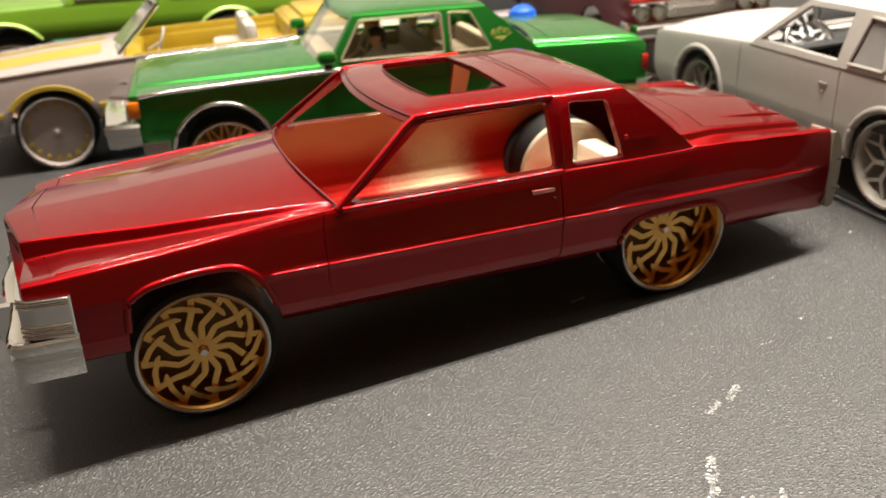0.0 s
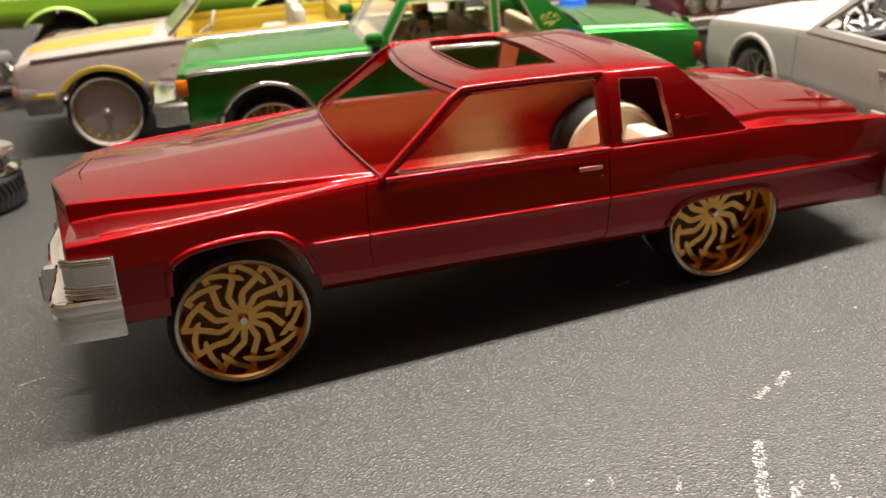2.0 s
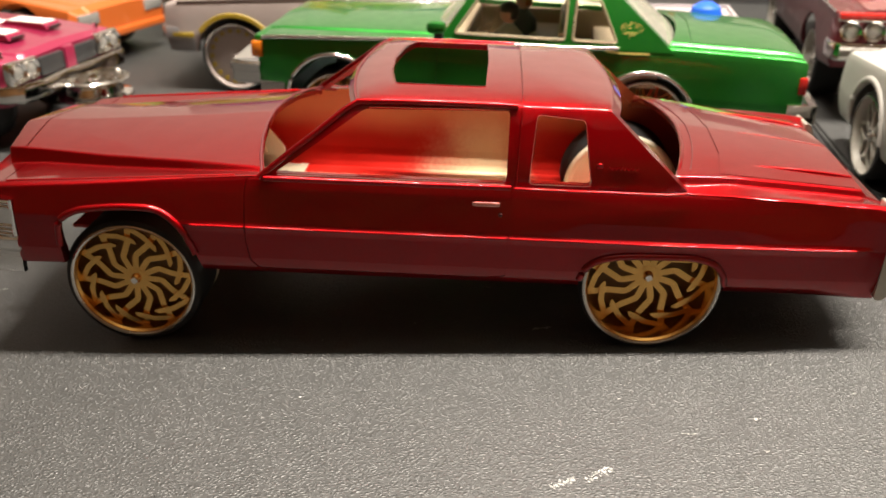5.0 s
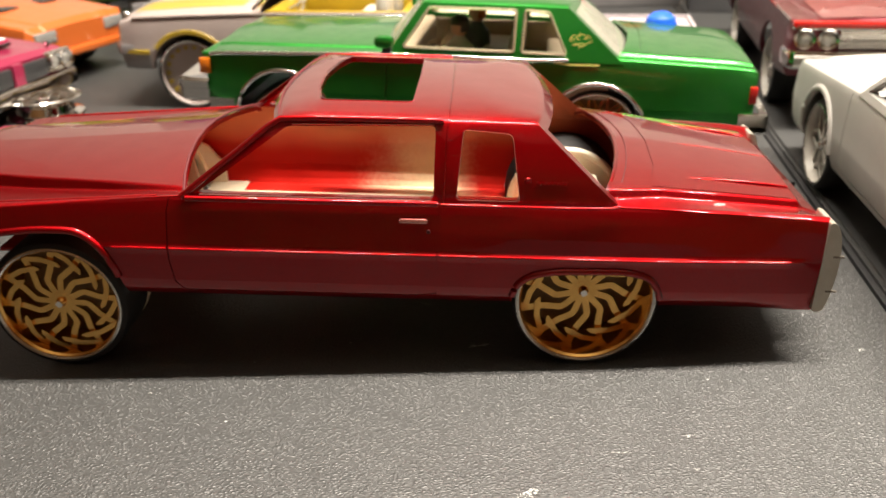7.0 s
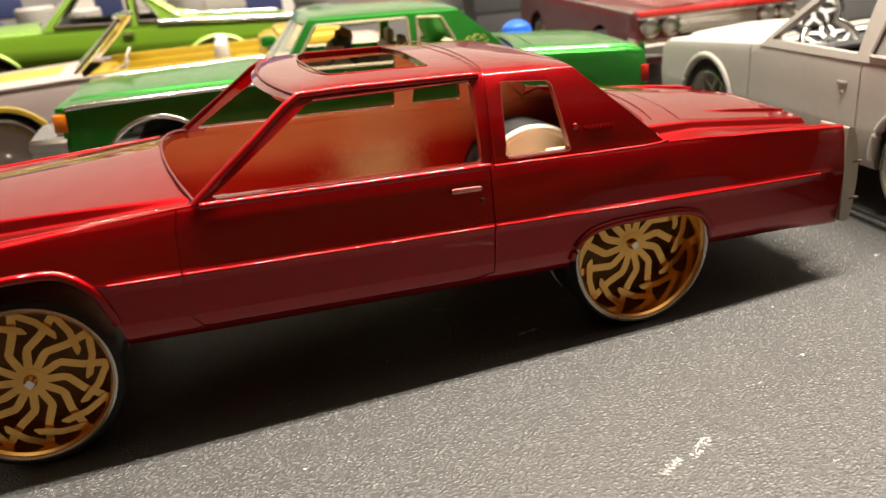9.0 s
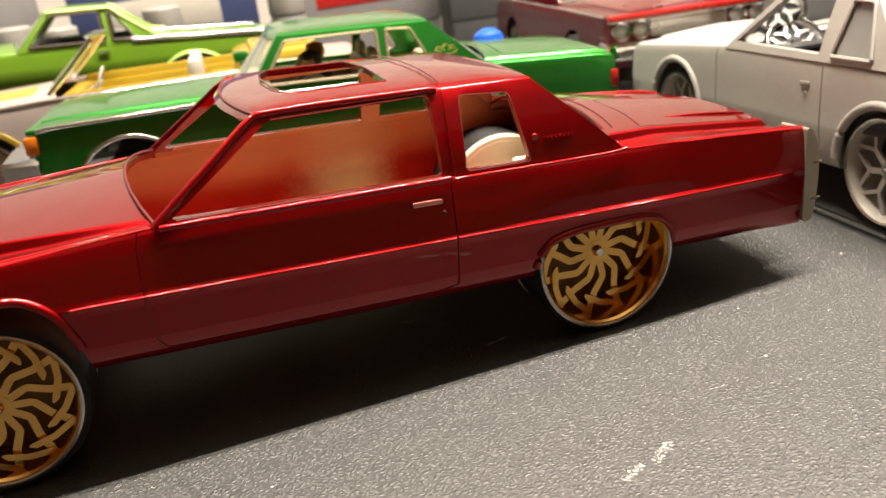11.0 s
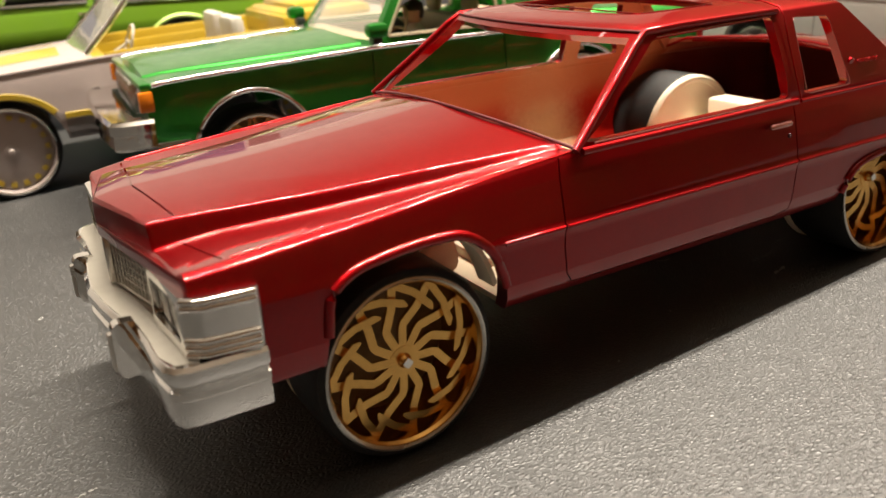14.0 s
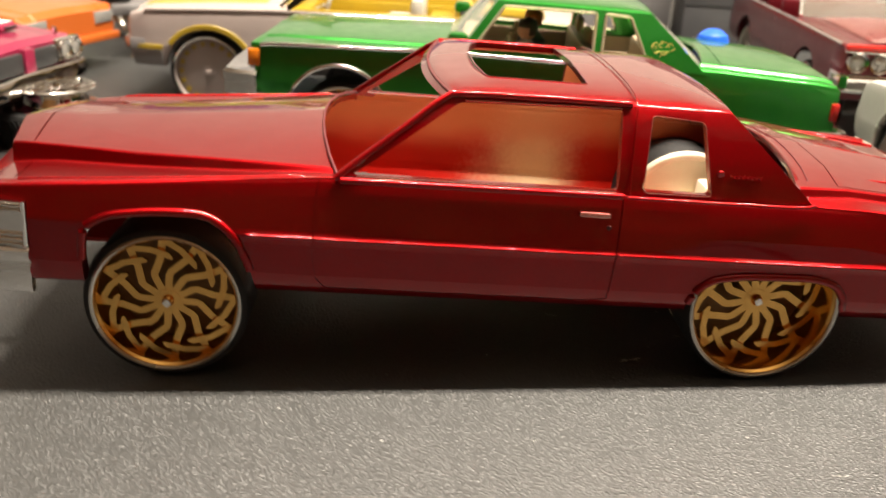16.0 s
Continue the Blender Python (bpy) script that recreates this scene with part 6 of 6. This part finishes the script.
# ---- hobby clutter at the back of the table ----
def jar(x, y, r, h, mat, label):
    ob = thing("paint_jar", label, "jar", pose(x * MM, y * MM, 0), "paint jars behind the cars")
    part("jar_body", lathe([(0.01, 0), (r - 1, 0), (r, 1), (r, h * 0.66), (r * 0.78, h * 0.76), (r * 0.78, h * 0.8), (0.01, h * 0.8)], 28, "z"), mat, ob)
    part("lid", lathe([(r * 0.84, h * 0.76), (r * 0.88, h * 0.78), (r * 0.86, h * 0.98), (r * 0.8, h), (0.01, h)], 28, "z"), SHADEGREY if mat is not PALE else NAVY, ob, "ribbed plastic lid")
    return ob


def carton(x, y, turn, w, d, h, mat, band, label):
    ob = thing("kit_box", label, "box", pose(x * MM, y * MM, 0, 0, 0, turn), "kit boxes behind the cars")
    part("carton", box(-w / 2, w / 2, -d / 2, d / 2, 0, h * 0.94, 0.8), mat, ob)
    part("carton_lid", box(-w / 2 - 0.7, w / 2 + 0.7, -d / 2 - 0.7, d / 2 + 0.7, h * 0.3, h, 0.8), mat, ob)
    part("printed_band", box(-w * 0.36, w * 0.3, -d / 2 - 1.1, -d / 2 - 0.6, h * 0.5, h * 0.72, 0.1), band, ob, "plain printed bar")
    return ob


carton(10, 470, -4, 120, 60, 100, NAVY, PALE, "navy blue model kit box with a pale printed bar")
carton(-140, 500, 5, 130, 70, 120, GREYCARD, NAVY, "pale grey model kit box standing at the back")
carton(150, 480, 3, 110, 60, 96, GREYCARD, REDLENS, "pale grey model kit box with a red printed bar")
carton(260, 440, -12, 100, 60, 90, DARKCARD, PALE, "dark grey model kit box behind the maroon car")
carton(-290, 548, 14, 130, 70, 80, DARKCARD, YELLOW, "dark grey model kit box behind the orange car")
jar(-60, 425, 13, 62, NAVY, "blue paint jar with a grey lid")
jar(-88, 432, 14, 66, TEAL, "teal paint jar with a grey lid")
jar(-30, 418, 12, 56, DARKCARD, "dark paint jar with a grey lid")
jar(4, 420, 14, 66, TEAL, "teal paint jar with a grey lid")
jar(-118, 420, 13, 60, PALE, "white paint jar with a blue lid")
jar(84, 410, 14, 66, GREYCARD, "grey paint jar with a grey lid")
tray = thing("storage_tray", "pale grey plastic tray behind the green coupe", "tray", at(116, 222, -8))
part("tray_body", box(-36, 36, -22, 22, 0, 30, 2.0), TRAY, tray)
part("tray_rim", sweep([(-36, -22), (36, -22), (36, 22), (-36, 22), (-36, -21.9)], [(-1.5, 28), (1.2, 28), (1.2, 31), (-1.5, 31)]), TRAY, tray)
bottle = thing("paint_bottle", "small bottle with a bright blue domed cap", "bottle", pose(0.1215, 0.158, 0))
part("bottle_body", lathe([(0.01, 0), (7, 0), (7.6, 1), (7.6, 32), (5.5, 35), (0.01, 35)], 28, "z"), PALE, bottle)
part("cap", lathe([(7.2, 34), (7.4, 35), (7.2, 41), (5.8, 45), (3, 47), (0.01, 47.6)], 28, "z"), BLUECAP, bottle, "bright blue domed cap")

# ---- unseen room added round the table for reflections and bounced light ----
WALL = material("wood_panelling", (0.31, 0.16, 0.05), 0.7, 0, (0.045, 0.026, 0.015), 26, 1.0)
PALEWALL = material("pale_wall", (0.72, 0.70, 0.66), 0.8, 0, (0.62, 0.6, 0.56), 8, 0.6)
CEIL = material("white_ceiling", (0.55, 0.53, 0.49), 0.8, 0, (0.48, 0.46, 0.43), 20, 0.4)
CARPET = material("warm_wood_floor", (0.60, 0.35, 0.13), 0.45, 0, (0.42, 0.22, 0.08), 12, 0.7)
for nm, b, mt in (("wall_north", (-1800, 1800, 1500, 1560, -750, 1650), PALEWALL), ("wall_south", (-1800, 1800, -2060, -2000, -750, 1650), PALEWALL), ("wall_east", (1800, 1860, -2060, 1560, -750, 1650), PALEWALL),
                  ("wall_west", (-1860, -1800, -2060, 1560, -750, 1650), PALEWALL), ("panelling_south", (-1800, 1800, -2000, -1985, -750, 1250), WALL), ("panelling_east", (1785, 1800, -1985, 1500, -750, 1250), WALL), ("panelling_west", (-1800, -1785, -1985, 1500, -750, 1250), WALL), ("ceiling", (-1860, 1860, -2060, 1560, 1650, 1700), CEIL), ("floor", (-1860, 1860, -2060, 1560, -800, -750), CARPET)):
    tagged(part(nm, box(*b, 0), mt), "plain " + mt.name.replace("_", " ") + " of the unseen room, added for reflections", nm.split("_")[0], kind="structure")
